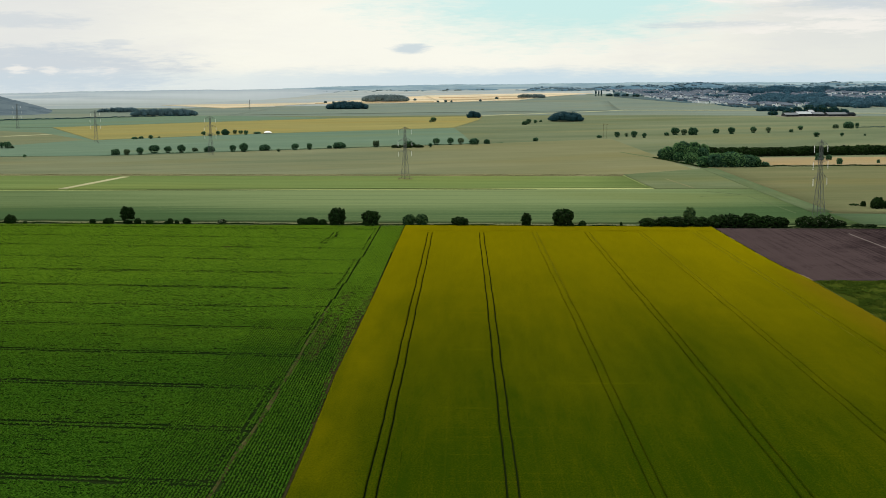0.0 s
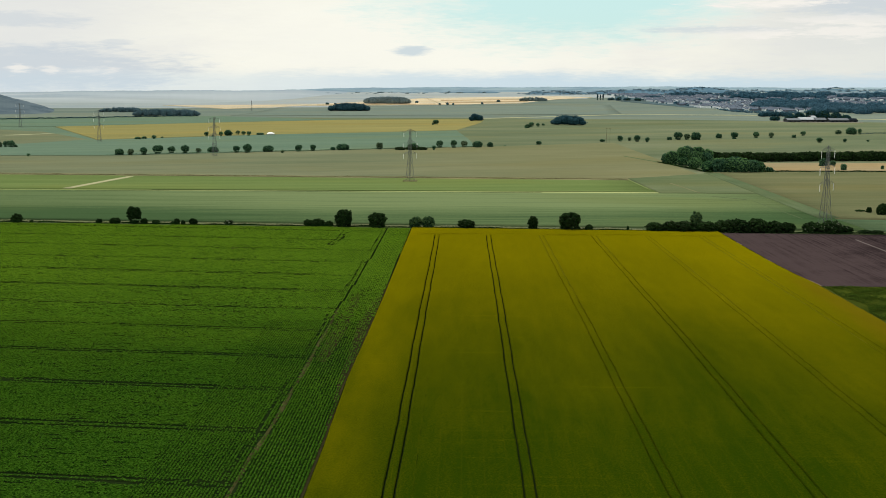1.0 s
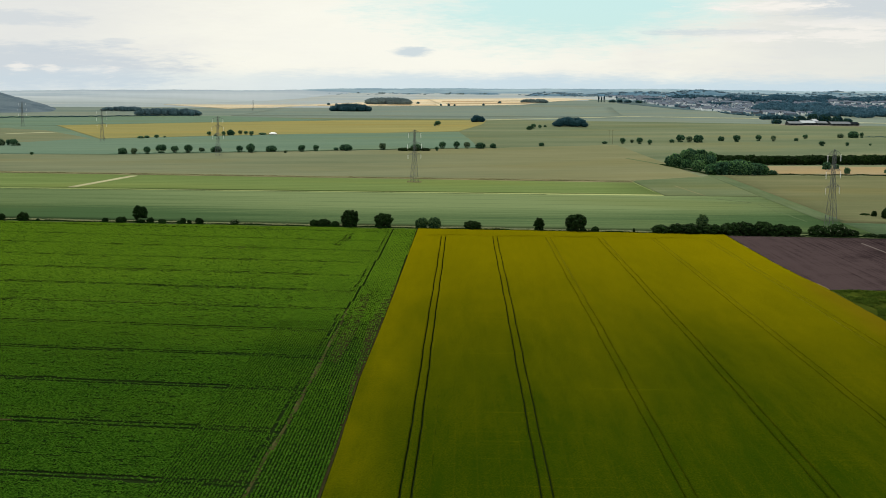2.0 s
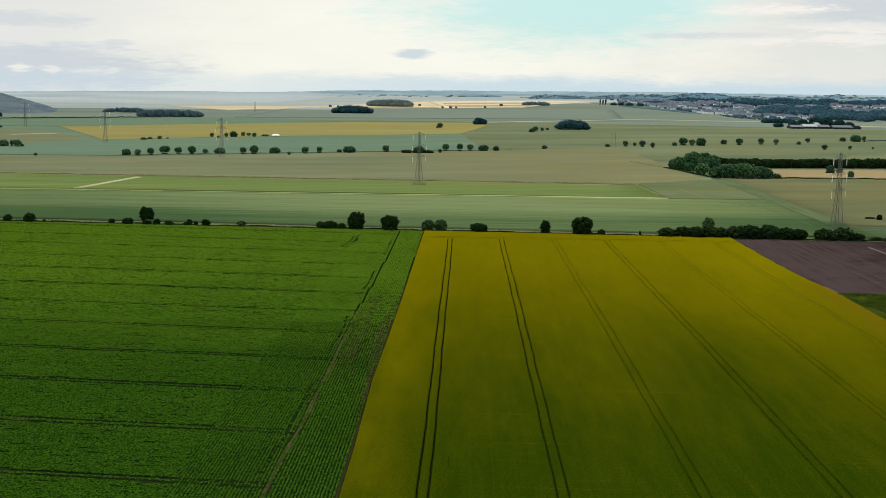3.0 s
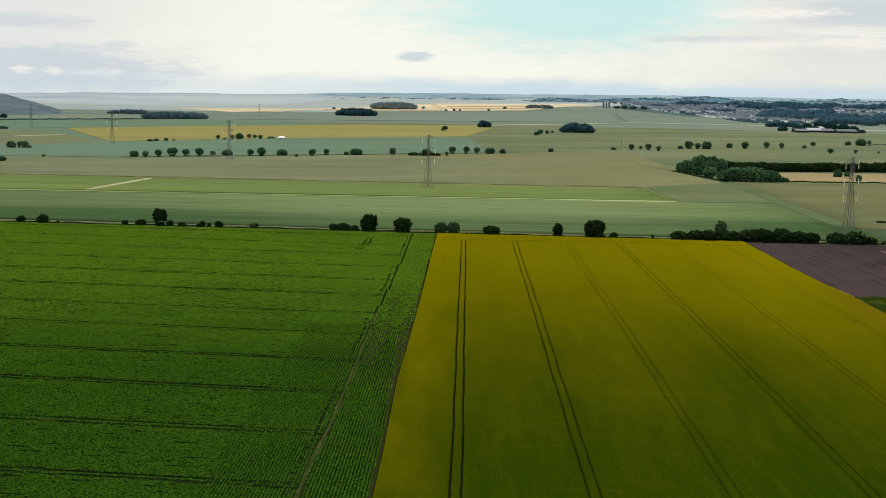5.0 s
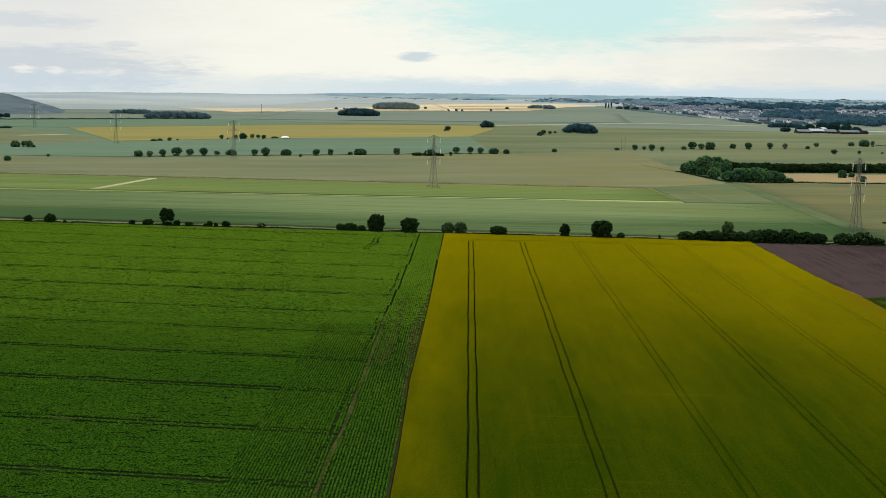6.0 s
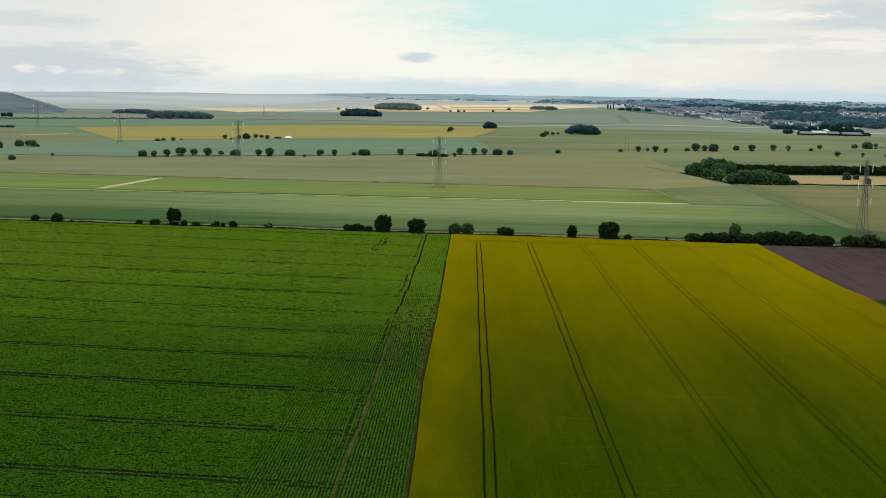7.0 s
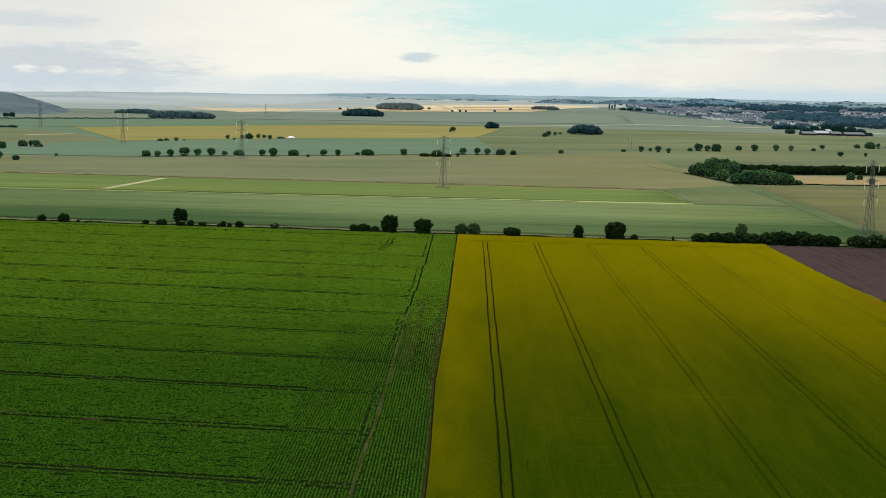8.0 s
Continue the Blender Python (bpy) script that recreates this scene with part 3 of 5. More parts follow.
def make_beet():
    rng = np.random.default_rng(11)
    xs, ys = [], []
    # headland rows run along the barley edge
    for x in np.arange(-42.6, -12.8, ROW):
        y = np.arange(FRONT, HEDGE(x) - 1.8, 0.42)
        keep = (rng.random(len(y)) > 0.05) & (x < west_edge(y) - 0.3)
        # a worn wheel track wanders along the headland, with a fainter one beside it
        wide = np.where(y < 330, 0.50 + 0.22 * np.sin(y * 0.19) * np.sin(y * 0.053), 0.31)
        keep &= (np.abs(x - headland_track(y)) > wide) | (rng.random(len(y)) < np.where(y < 330, 0.30, 0.0))
        keep &= (np.abs(x + 1.9 - headland_track(y)) > np.where((y > 365) & (y < 470), 0.40, 0.33)) | (rng.random(len(y)) < 0.5 + 0.4 * np.sin(y * 0.07 + 1))
        # poor stand beside the barley
        poor = 0.35 + 2.9 * np.exp(-((y - 325) / 38) ** 2) + 1.1 * np.exp(-((y - 262) / 20) ** 2)
        keep &= (x < west_edge(y) - 0.2 - poor) | (rng.random(len(y)) < 0.6)
        keep &= ~((x > -22) & (np.abs(y - 330) < 55) & (rng.random(len(y)) < 0.22))
        # a thin brown stand just inside the worn track
        keep &= ~((np.abs(x - headland_track(y) - 3.0) < 2.4) & (np.abs(y - 328) < 48) & (rng.random(len(y)) < 0.30))
        xs.append(np.full(len(y), x)[keep])
        ys.append(y[keep])
    # the body of the field is drilled the other way
    for y in np.arange(FRONT - 22, HEDGE(-260) - 2, ROW):
        left = -88 - 0.405 * (max(y, 150) - 180)
        x = np.arange(left, -42.9 + rng.uniform(-0.5, 0.5), 0.40 if y < 330 else 0.56)
        x = x[(HEDGE(x) - 1.8 > y + slant(x)) & (y + slant(x) > FRONT)]
        if not len(x):
            continue
        near = (y - 192.6) % 31.4
        gap = min(near, 31.4 - near)
        keep = rng.random(len(x)) > 0.05
        if abs(gap - 1.05) < (0.64 if y < 300 else 0.52):
            keep &= rng.random(len(x)) > 0.985 - 0.25 * (np.sin(x * 0.11 + y) > 0.8)
        dash = np.sin(x * 0.21 + y * 5.1) + np.sin(x * 0.083 + y * 2.3) + 0.6 * np.sin(x * 0.57 + y)
        keep &= dash < 1.9
        xs.append(x[keep])
        ys.append((y + slant(x))[keep])
    x, y = np.concatenate(xs), np.concatenate(ys)
    # the wheel tracks of the body run on faintly into the headland
    near = (y - slant(x) - 192.6) % 31.4
    gap = np.abs(np.minimum(near, 31.4 - near) - 1.05)
    keep = ~((x > -43) & (x < -25) & (gap < 0.62) & (rng.random(len(x)) < 0.75))
    # trodden patches beside the headland track
    spots = np.sin(x * 0.9 + 3) * np.sin(y * 0.068 + 1.0) + 0.5 * np.sin(y * 0.21)
    keep &= ~((np.abs(x + 26.3) < 2.6) & (spots > 0.7) & (rng.random(len(x)) < 0.3) & (y < 345))
    for shift in (0.0, 2.0):
        turn = -44.2 + shift + 0.05 * (y - 500) + 0.5 * np.sin(y / 5)
        keep &= ~((np.abs(x - turn) < 0.55) & (y > 488) & (y < 532) & (rng.random(len(x)) < 0.8))
    x, y = x[keep], y[keep]
    n = len(x)
    x = x + rng.normal(0, 0.03, n)
    y = y + rng.normal(0, 0.03, n)
    vigour = 1 + 0.12 * np.sin(x / 9 + 1.3 * np.sin(y / 14)) + rng.normal(0, 0.09, n)
    quads = []
    for headland in (True, False):
        for near in (True, False):
            k = ((x > -42.8) == headland) & ((y < 330) == near)
            thin = (0.68, 1.0) if headland else (1.0, 0.84)
            quads.append(leaf_quads(x[k], y[k], (0.37 if near else 0.47) * vigour[k], 0.36 * vigour[k], 0.34 if near else 0.50, rng, 4 if near else 3, thin, (0.38, 1.0) if near else (0.65, 1.1)))
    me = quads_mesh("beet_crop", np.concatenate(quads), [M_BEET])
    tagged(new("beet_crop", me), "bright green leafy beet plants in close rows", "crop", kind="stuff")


field("beet_soil", ((-420, -150), (WEST, -150), (WEST + 0.9, HEDGE(WEST) - 1), (-420, HEDGE(-420) - 1)), 0.05, M_ROW_SHADE_SOIL, "soil between the beet rows, darkened as if in leaf shade")
field("beet_behind", ((-419, -149), (WEST - 0.3, -149), (WEST - 0.3, FRONT - 0.5), (-419, FRONT - 0.5)), 0.35, M_BEET_FAR, "leafy beet canopy")
field("beet_beside", ((-419, FRONT - 0.4), (-84, FRONT - 0.4), (-246, HEDGE(-246) - 2), (-419, HEDGE(-419) - 2)), 0.35, M_BEET_FAR, "leafy beet canopy at the field's far side")
make_beet()


def make_plough():
    """Fine ridges drawn along the field."""
    rng = np.random.default_rng(5)
    us = np.arange(EAST + 1.2, 330, 0.45)
    vs = np.linspace(0, 1, 90)
    xs, ys = np.meshgrid(us, vs)
    ys = 397 + ys * (HEDGE(xs) - 2.0 - 397)
    zs = 0.10 + 0.07 * (np.arange(len(us)) % 2)[None, :] + rng.normal(0, 0.03, xs.shape)
    xs = xs + (east_edge(ys) - EAST) * np.clip(1 - (xs - EAST) / 25, 0, 1) + 0.12 * np.sin(ys / 9) + rng.uniform(-0.08, 0.08, xs.shape)
    ob = new("ploughed_field", grid_mesh("ploughed_field", xs, ys, zs, M_TILTH, False))
    tagged(ob, "bare purple-brown tilled soil with fine furrows", "field", kind="structure")


make_plough()
field("ploughed_beyond", ((330, 397), (800, 397), (800, 503), (330, HEDGE(330) - 2)), 0.12, M_TILTH, "bare purple-brown tilled soil")
strip("soil_path", ((184, 520), (185.5, 410)), 0.7, 0.28, M_PATH, "pale trodden path over bare soil")


def make_sandy_edge():
    """Bare sandy edge between barley and tilled soil, ragged and broken."""
    rng = np.random.default_rng(33)
    v = np.arange(396.0, 541.0, 0.8)
    wide = np.clip(0.45 + 0.9 * np.exp(-((v - 398) / 12) ** 2) + 0.5 * np.sin(v / 5.1) * np.sin(v / 13.7) + rng.normal(0, 0.12, len(v)), 0.06, 1.8)
    ys = np.repeat(v[:, None], 4, 1)
    xs = east_edge(ys) + 0.25 + np.array((0.0, 0.3, 0.7, 1.0))[None, :] * wide[:, None]
    zs = np.tile((0.20, 0.30, 0.27, 0.16), (len(v), 1)) + rng.normal(0, 0.02, ys.shape)
    tagged(new("field_edge", grid_mesh("field_edge", xs, ys, zs, M_SAND)), "sandy bare edge between barley and soil", "field edge", kind="structure")


make_sandy_edge()
M_TAN_SOIL = soil("dry_track", (0.030, 0.034, 0.010), (0.085, 0.084, 0.030), 1.2)
M_BROWN = soil("bare_brown_soil", (0.020, 0.020, 0.008), (0.052, 0.046, 0.020), 1.2)


def bare_spot(x, y, long, wide, seed):
    """A ragged tan patch where plants failed beside a wheel track."""
    rng = np.random.default_rng(seed)
    rim = []
    for i in range(14):
        t = 2 * math.pi * i / 14
        r = rng.uniform(0.6, 1.15)
        rim.append((x + long / 2 * r * math.cos(t), y - 0.1 * long / 2 * r * math.cos(t) + wide / 2 * r * math.sin(t)))
    plot("bare_soil", rim, 0.34, M_TAN_SOIL, "small bare tan patch among beet plants")


for i, (x, y, long, wide) in enumerate(((-98.0, 229.6, 4.5, 2.2), (-101.5, 231.3, 3.0, 1.8), (-82.5, 227.2, 4.5, 1.6), (-85.5, 228.6, 2.5, 1.2), (-82, 479, 4, 7), (-95, 357, 14, 1.6), (-108, 358.6, 9, 1.2))):
    bare_spot(x, y, long, wide, 40 + i)


def make_track():
    """Dry wheel track between the beet rows, following its wandering line."""
    v = np.arange(FRONT, 352.0, 1.0)
    across = np.array((-0.5, -0.3, 0.0, 0.3, 0.5))
    ys = np.repeat(v[:, None], 5, 1)
    xs = headland_track(ys) + across[None, :] * (1 + 0.3 * np.sin(ys / 5.3))
    zs = np.tile((0.02, 0.11, 0.09, 0.11, 0.02), (len(v), 1))
    tagged(new("headland_track", grid_mesh("headland_track", xs, ys, zs, M_TAN_SOIL)), "dry tan soil of a worn track between beet rows", "track", kind="structure")


make_track()
plot("bare_soil", ((-24.4, 284), (-21.4, 279), (-20.2, 318), (-19.9, 352), (-21.6, 378), (-23.6, 366), (-24.0, 325)), 0.072, M_BROWN, "brown soil showing through a thin stand")
plot("bare_soil", ((-14.0, FRONT), (-14.0, 215), (-14.7, 262), (-14.1, 310), (-13.6, 370), (-13.4, 402), (-14.6, 392), (-17.2, 350), (-17.8, 325), (-16.9, 292), (-16.4, 262), (-15.1, 235), (-14.8, FRONT)), 0.075, M_BROWN, "bare brown soil where beet came up thin")
field("weedy_ground", ((EAST + 0.9, -150), (800, -150), (800, 396.6), (EAST + 0.9, 396.6)), 0.06, M_WEEDY, "dark weedy ground")


def make_weeds():
    rng = np.random.default_rng(21)
    n = 30000
    x, y = EAST + 0.8 + rng.random(n) ** 1.2 * 60, 250 + rng.random(n) * 146
    clump = np.sin(x * 0.35 + np.sin(y * 0.2)) * np.sin(y * 0.31 + 1) + rng.normal(0, 0.4, n)
    keep = (clump > -0.6) & (x > EAST + 1.2 + np.maximum(0, 3 * np.sin(y / 7)))
    x, y, clump = x[keep], y[keep], clump[keep]
    size = 0.20 + 0.22 * np.clip(clump, 0, 1.3)
    q = leaf_quads(x, y, size, size * 1.2, 0.3, rng, 5)
    tagged(new("weeds", quads_mesh("weeds", q, [M_WEED])), "tangled green weeds on rough ground", "weeds", kind="stuff")


make_weeds()

# ---- trees ----


def ball(center, radii, rings=5, sides=8):
    c = np.array(center)
    verts, faces = [tuple(c + (0, 0, radii[2]))], []
    for i in range(1, rings):
        p = math.pi * i / rings
        for j in range(sides):
            t = 2 * math.pi * (j + 0.5 * (i % 2)) / sides
            verts.append((c[0] + radii[0] * math.sin(p) * math.cos(t), c[1] + radii[1] * math.sin(p) * math.sin(t), c[2] + radii[2] * math.cos(p)))
    verts.append(tuple(c - (0, 0, radii[2])))
    for j in range(sides):
        faces.append((0, 1 + j, 1 + (j + 1) % sides))
        for i in range(rings - 2):
            a, b = 1 + i * sides + j, 1 + i * sides + (j + 1) % sides
            faces.append((a, a + sides, b + sides, b))
        a = 1 + (rings - 2) * sides
        faces.append((a + j, len(verts) - 1, a + (j + 1) % sides))
    return verts, faces


def tuft_quads(lobes, count, size, rng):
    """Leaf tufts scattered over the lobes (x, y, z, rx, rz), facing outwards and up."""
    lobes = np.asarray(lobes, float)
    area = lobes[:, 3] * lobes[:, 4]
    pick = rng.choice(len(lobes), count, p=area / area.sum())
    d = rng.normal(size=(count, 3))
    d /= np.linalg.norm(d, axis=1)[:, None]
    d[:, 2] = np.where(d[:, 2] < -0.55, -d[:, 2], d[:, 2])
    lobe = lobes[pick]
    depth = rng.uniform(0.78, 1.08, count)[:, None]
    at = lobe[:, :3] + d * depth * np.stack([lobe[:, 3], lobe[:, 3], lobe[:, 4]], 1)
    nrm = d + rng.normal(0, 0.45, (count, 3)) + (0, 0, 0.25)
    nrm /= np.linalg.norm(nrm, axis=1)[:, None]
    u = np.cross(nrm, rng.normal(size=(count, 3)))
    u /= np.linalg.norm(u, axis=1)[:, None]
    v = np.cross(nrm, u)
    s = size * rng.uniform(0.55, 1.25, count)[:, None]
    k = rng.uniform(0.5, 0.9, count)[:, None]
    return np.stack([at - u * s, at - v * s * k, at + u * s, at + v * s * k], 1)


def crown_mesh(name, lobes, count, size, mats, rng, second=0.0):
    q = tuft_quads(lobes, count, size, rng)
    verts = list(map(tuple, q.reshape(-1, 3)))
    faces = [(4 * i, 4 * i + 1, 4 * i + 2, 4 * i + 3) for i in range(count)]
    slots = [0 if r > second else 1 for r in rng.random(count)]
    # filling balls behind the tufts; tree cores are coloured dark as inner shade
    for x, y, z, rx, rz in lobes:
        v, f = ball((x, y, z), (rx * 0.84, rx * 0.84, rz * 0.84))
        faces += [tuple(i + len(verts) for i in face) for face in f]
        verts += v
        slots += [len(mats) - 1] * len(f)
    return mesh_from(name, verts, faces, mats, slots)


def limb(bm_parts, a, b, ra, rb, sides=6):
    verts, faces = bm_parts
    a, b = Vector(a), Vector(b)
    q = (b - a).to_track_quat("Z", "Y")
    base = len(verts)
    for p, r in ((a, ra), (b, rb)):
        for j in range(sides):
            t = 2 * math.pi * j / sides
            verts.append(tuple(p + q @ Vector((r * math.cos(t), r * math.sin(t), 0))))
    for j in range(sides):
        k = (j + 1) % sides
        faces.append((base + j, base + k, base + sides + k, base + sides + j))


def tree(x, y, w, h, seed, kind="tree", leafy=None, label="", group="", size=None, second=0.0, mats=None, full=False):
    """A tree or shrub w wide and h high: tapered trunk with limbs, and a ragged crown of leaf tufts."""
    rng = np.random.default_rng(seed)
    shrub = kind == "shrub"
    top = empty(kind if kind != "shrub" else "bush", x, y, terrain(x, y), float(rng.uniform(0, 360)))
    leafy = leafy or M_LEAF
    clear = -0.04 * h if shrub else h * rng.uniform(0.0, 0.04)
    stem = clear + (h - clear) * 0.35
    wood = ([], [])
    r0 = max(0.05, 0.028 * h)
    if shrub:
        for j in range(4):
            t = j * 1.57 + rng.uniform(-0.4, 0.4)
            limb(wood, (0.1 * w * math.cos(t) * 0.5, 0.1 * w * math.sin(t) * 0.5, -0.15), (0.3 * w * math.cos(t), 0.3 * w * math.sin(t), h * 0.55), r0, r0 * 0.3)
    else:
        bend = rng.uniform(-0.04, 0.04, 2) * h
        limb(wood, (0, 0, -0.2), (bend[0], bend[1], stem), r0 * 1.25, r0 * 0.7, 8)
        for j in range(5):
            t = j * 1.256 + rng.uniform(-0.4, 0.4)
            s = rng.uniform(0.6, 1.0)
            limb(wood, (bend[0] * s, bend[1] * s, stem * s), (0.3 * w * math.cos(t), 0.3 * w * math.sin(t), clear + (h - clear) * rng.uniform(0.45, 0.8)), r0 * 0.55, r0 * 0.15)
    part("trunk", mesh_from("trunk", wood[0], wood[1], [M_BARK]), top)
    # lobes of the crown: a core with many rounded clumps over it, denser and wider below the middle
    rx = w / 2
    if full:
        clear = 0.0
    mid, rz = (h * 0.40, h * 0.60) if shrub else (h * 0.47, h * 0.53) if full else (h * 0.54 + clear / 2, h * 0.46 - clear / 2)
    lobes = [(0, 0, mid, rx * 0.70, rz * 0.74)]
    clumps = int(min(34, 14 + w * 1.3))
    lean = rng.uniform(-0.10, 0.10, 2) * rx
    for j in range(clumps):
        t = j * 2.39996 + rng.uniform(-0.35, 0.35)
        up = (-0.35 if shrub else -0.80) + (1.30 if shrub else 1.74) * (j + rng.uniform(0.1, 0.9)) / clumps
        flat = math.sqrt(max(0.0, 1 - up * up))
        if not shrub and up > 0:
            flat = flat ** 1.12
        s = rng.uniform(0.20, 0.34)
        far = (1.0 - s) * rng.uniform(0.86, 1.05)
        lobes.append((far * rx * flat * math.cos(t) + lean[0] * up, far * rx * flat * math.sin(t) + lean[1] * up,
                      max(mid + far * rz * up, s * rz * 0.8), s * rx, s * min(rx, rz) * rng.uniform(0.8, 1.05)))
    # low growth hides the foot of the stems
    for j in range(6):
        t = j * 1.047 + rng.uniform(-0.3, 0.3)
        s = rng.uniform(0.20, 0.30)
        out = 0.62 if shrub or full else 0.34
        lobes.append((out * rx * math.cos(t), out * rx * math.sin(t), s * rz * rng.uniform(0.6, 1.1), s * rx, s * rz * 0.9))
    size = size or max(0.16, 0.05 * (w + h) / 2)
    count = int(min(3600, 4.2 * (w * h) / (size * size)))
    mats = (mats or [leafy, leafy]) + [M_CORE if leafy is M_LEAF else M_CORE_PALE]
    part("crown", crown_mesh("crown", lobes, count, size, mats, rng, second), top)
    return tagged(top, label, "tree" if kind != "shrub" else "bush", group)


# hedgerow between the crops: x, y, width, height
LOW = ((-203, 562, 6.1, 4.7), (-196, 562, 2.2, 1.5), (-192, 562, 1.6, 1.2), (-163, 561, 3.6, 2.6), (-155, 560, 5.9, 3.4), (-141, 560, 3.8, 3.2),
       (-135, 559, 4.3, 2.5), (-127, 559, 2.7, 1.7), (-125, 559, 3.2, 3.3), (-122, 559, 2.4, 2.3), (-117, 558, 4.6, 3.6),
       (-57, 555.5, 7.0, 4.0), (-61.5, 555.5, 5.5, 3.6), (-52, 555, 4.2, 3.2), (13, 552, 9.5, 4.6), (70, 549, 4.2, 3.0), (88, 549, 1.4, 2.5),
       (-214, 563, 4.8, 3.8))
for i, (x, y, w, h) in enumerate(LOW):
    tree(x, y, w, h, 100 + i, "shrub", M_LEAF, "dark green rounded hawthorn bush on the field edge" if w > 3 else "small dark shrub on the grass verge", "hedgerow bushes")
tree(-146, 561, 8.1, 8.8, 131, "tree", M_LEAF, "spreading dark green hedgerow tree with a short trunk", "hedgerow trees")
tree(-100, 557.5, 4.9, 2.9, 132, "shrub", M_LEAF, "flowering elder bush with white blossom", "hedgerow bushes", second=0.22, mats=[M_LEAF, M_BLOSSOM])
tree(-45, 554.8, 9.3, 8.9, 133, "tree", M_LEAF, "dense round dark hedgerow tree", "hedgerow trees", full=True)
tree(-29, 554, 9.6, 7.8, 134, "tree", M_LEAF, "broad dark hedgerow tree with a ragged crown", "hedgerow trees", full=True)
tree(-11, 553.5, 6.6, 5.7, 135, "shrub", M_SALLOW, "pale grey-green sallow bush", "hedgerow bushes")
tree(-5, 553.5, 7.0, 6.1, 136, "shrub", M_SALLOW, "pale feathery sallow bush", "hedgerow bushes")
tree(44, 550.5, 5.4, 7.0, 137, "tree", M_LEAF, "small upright dark hedgerow tree", "hedgerow trees", full=True)
tree(61, 549.5, 11.1, 9.0, 138, "tree", M_LEAF, "large round dark hedgerow tree", "hedgerow trees", full=True)
tree(120, 551, 6.6, 9.4, 139, "tree", M_SALLOW, "grey-green ash standing above the hedge", "hedgerow trees")
THICK = ((100, 546.5, 7.9, 4.5), (107, 546.5, 6.8, 5.2), (114, 546, 9.5, 5.2), (123, 546, 8.7, 5.2), (132, 545.5, 8.7, 6.1), (139, 545, 9.3, 6.6),
         (147, 545, 9.2, 6.8), (155, 544.5, 8.6, 5.8), (160.5, 544.5, 6.7, 5.2), (173, 545, 9.3, 5.3), (181, 545, 9.3, 6.1), (187.5, 545, 6.2, 3.7),
         (196, 545, 5.2, 1.7), (202, 545, 5.2, 1.5))
for i, (x, y, w, h) in enumerate(THICK):
    tree(x, y, w * 1.25, h, 200 + i, "shrub", M_LEAF, "thick dark hawthorn in the hedge beside bare soil", "hedge bushes", second=0.06 if i in (1, 9, 10, 11) else 0.0, mats=[M_LEAF, M_BLOSSOM])
for i, (x, y, w, h) in enumerate(((227, 631, 3.6, 3.7), (231, 621, 8.0, 7.1), (237, 621, 6.6, 5.0), (224, 637, 6.1, 1.6), (243, 624, 7, 5))):
    tree(x, y, w, h, 230 + i, "shrub", M_LEAF, "dark bush beside the buff barley", "bushes by the barley")

# long row of field trees
ROW_A = ((-310, 1100, 9.5, 6.3), (-299, 1099, 6.8, 6.3), (-289, 1107, 7.4, 7.4), (-280, 1124, 11.6, 8.9), (-269, 1132, 8.3, 7.2), (-256, 1132, 8.9, 8.4),
         (-245, 1141, 6.1, 5.0), (-233, 1149, 12.2, 6.1), (-210, 1149, 7.2, 7.2), (-199, 1148, 9.4, 9.4), (-182, 1167, 12.2, 6.7), (-165, 1147, 3.9, 3.3),
         (-153, 1175, 8.3, 7.2), (-140, 1184, 6.1, 7.2), (-122, 1203, 5.9, 3.5), (-112, 1203, 14.7, 7.1), (-76, 1222, 8.2, 7.6), (-41, 1220, 12.9, 7.1),
         (-20, 1219, 4.1, 4.7), (-15, 1262, 8.2, 8.2), (0, 1262, 7.6, 8.8), (11, 1272, 7.6, 7.6), (25, 1272, 11.8, 7.1), (39, 1283, 7.5, 5.6))
ROW_B = ((95, 1341, 6.9, 4.4), (175, 1417, 6.7, 3.3), (198, 1430, 7.3, 7.3), (211, 1444, 4.7, 4.7), (218, 1428, 8.7, 8.0), (228, 1414, 6.0, 6.0),
         (264, 1471, 7.1, 4.3), (277, 1486, 12.1, 10.0), (288, 1485, 8.6, 7.9), (299, 1484, 13.6, 10.0), (337, 1530, 9.3, 6.4), (353, 1513, 10.0, 9.3),
         (388, 1544, 8.6, 8.6), (407, 1543, 7.1, 7.9), (440, 1557, 6.4, 4.3), (472, 1628, 7.7, 6.2), (436, 1431, 8.0, 6.0), (470, 1443, 4.7, 4.7),
         (536, 1682, 9.2, 6.2), (554, 1680, 16.9, 10.0), (565, 1679, 6.2, 8.5), (502, 1456, 3.3, 2.7))
ROW_C = ((-471, 1218, 10.6, 7.6), (-396, 1004, 6.8, 4.8), (-416, 1017, 7, 7), (-463, 1219, 4.7, 7.1), (-457, 1218, 9.4, 7.6), (-452, 1218, 4.7, 3.5), (-384, 1069, 3.2, 3.0), (-377, 1407, 8.0, 3.3), (-373, 1420, 6.7, 3.3),
         (-361, 1419, 6.0, 4.7), (-355, 1433, 3.3, 2.7), (-317, 1507, 6.4, 5.7), (-305, 1490, 4.3, 2.9), (-298, 1505, 5.7, 6.4), (-292, 1521, 11.4, 7.9),
         (-286, 1554, 6.2, 5.7), (-278, 1553, 6.2, 5.0), (-265, 1519, 6.4, 6.4), (-256, 1551, 10.8, 2.9), (-37, 1990, 10.9, 8.2), (-41, 1962, 5.5, 4.5),
         (108, 1848, 9.1, 6.4), (117, 1896, 9.1, 8.2), (129, 1922, 6.4, 5.5), (141, 1974, 5.5, 3.6))
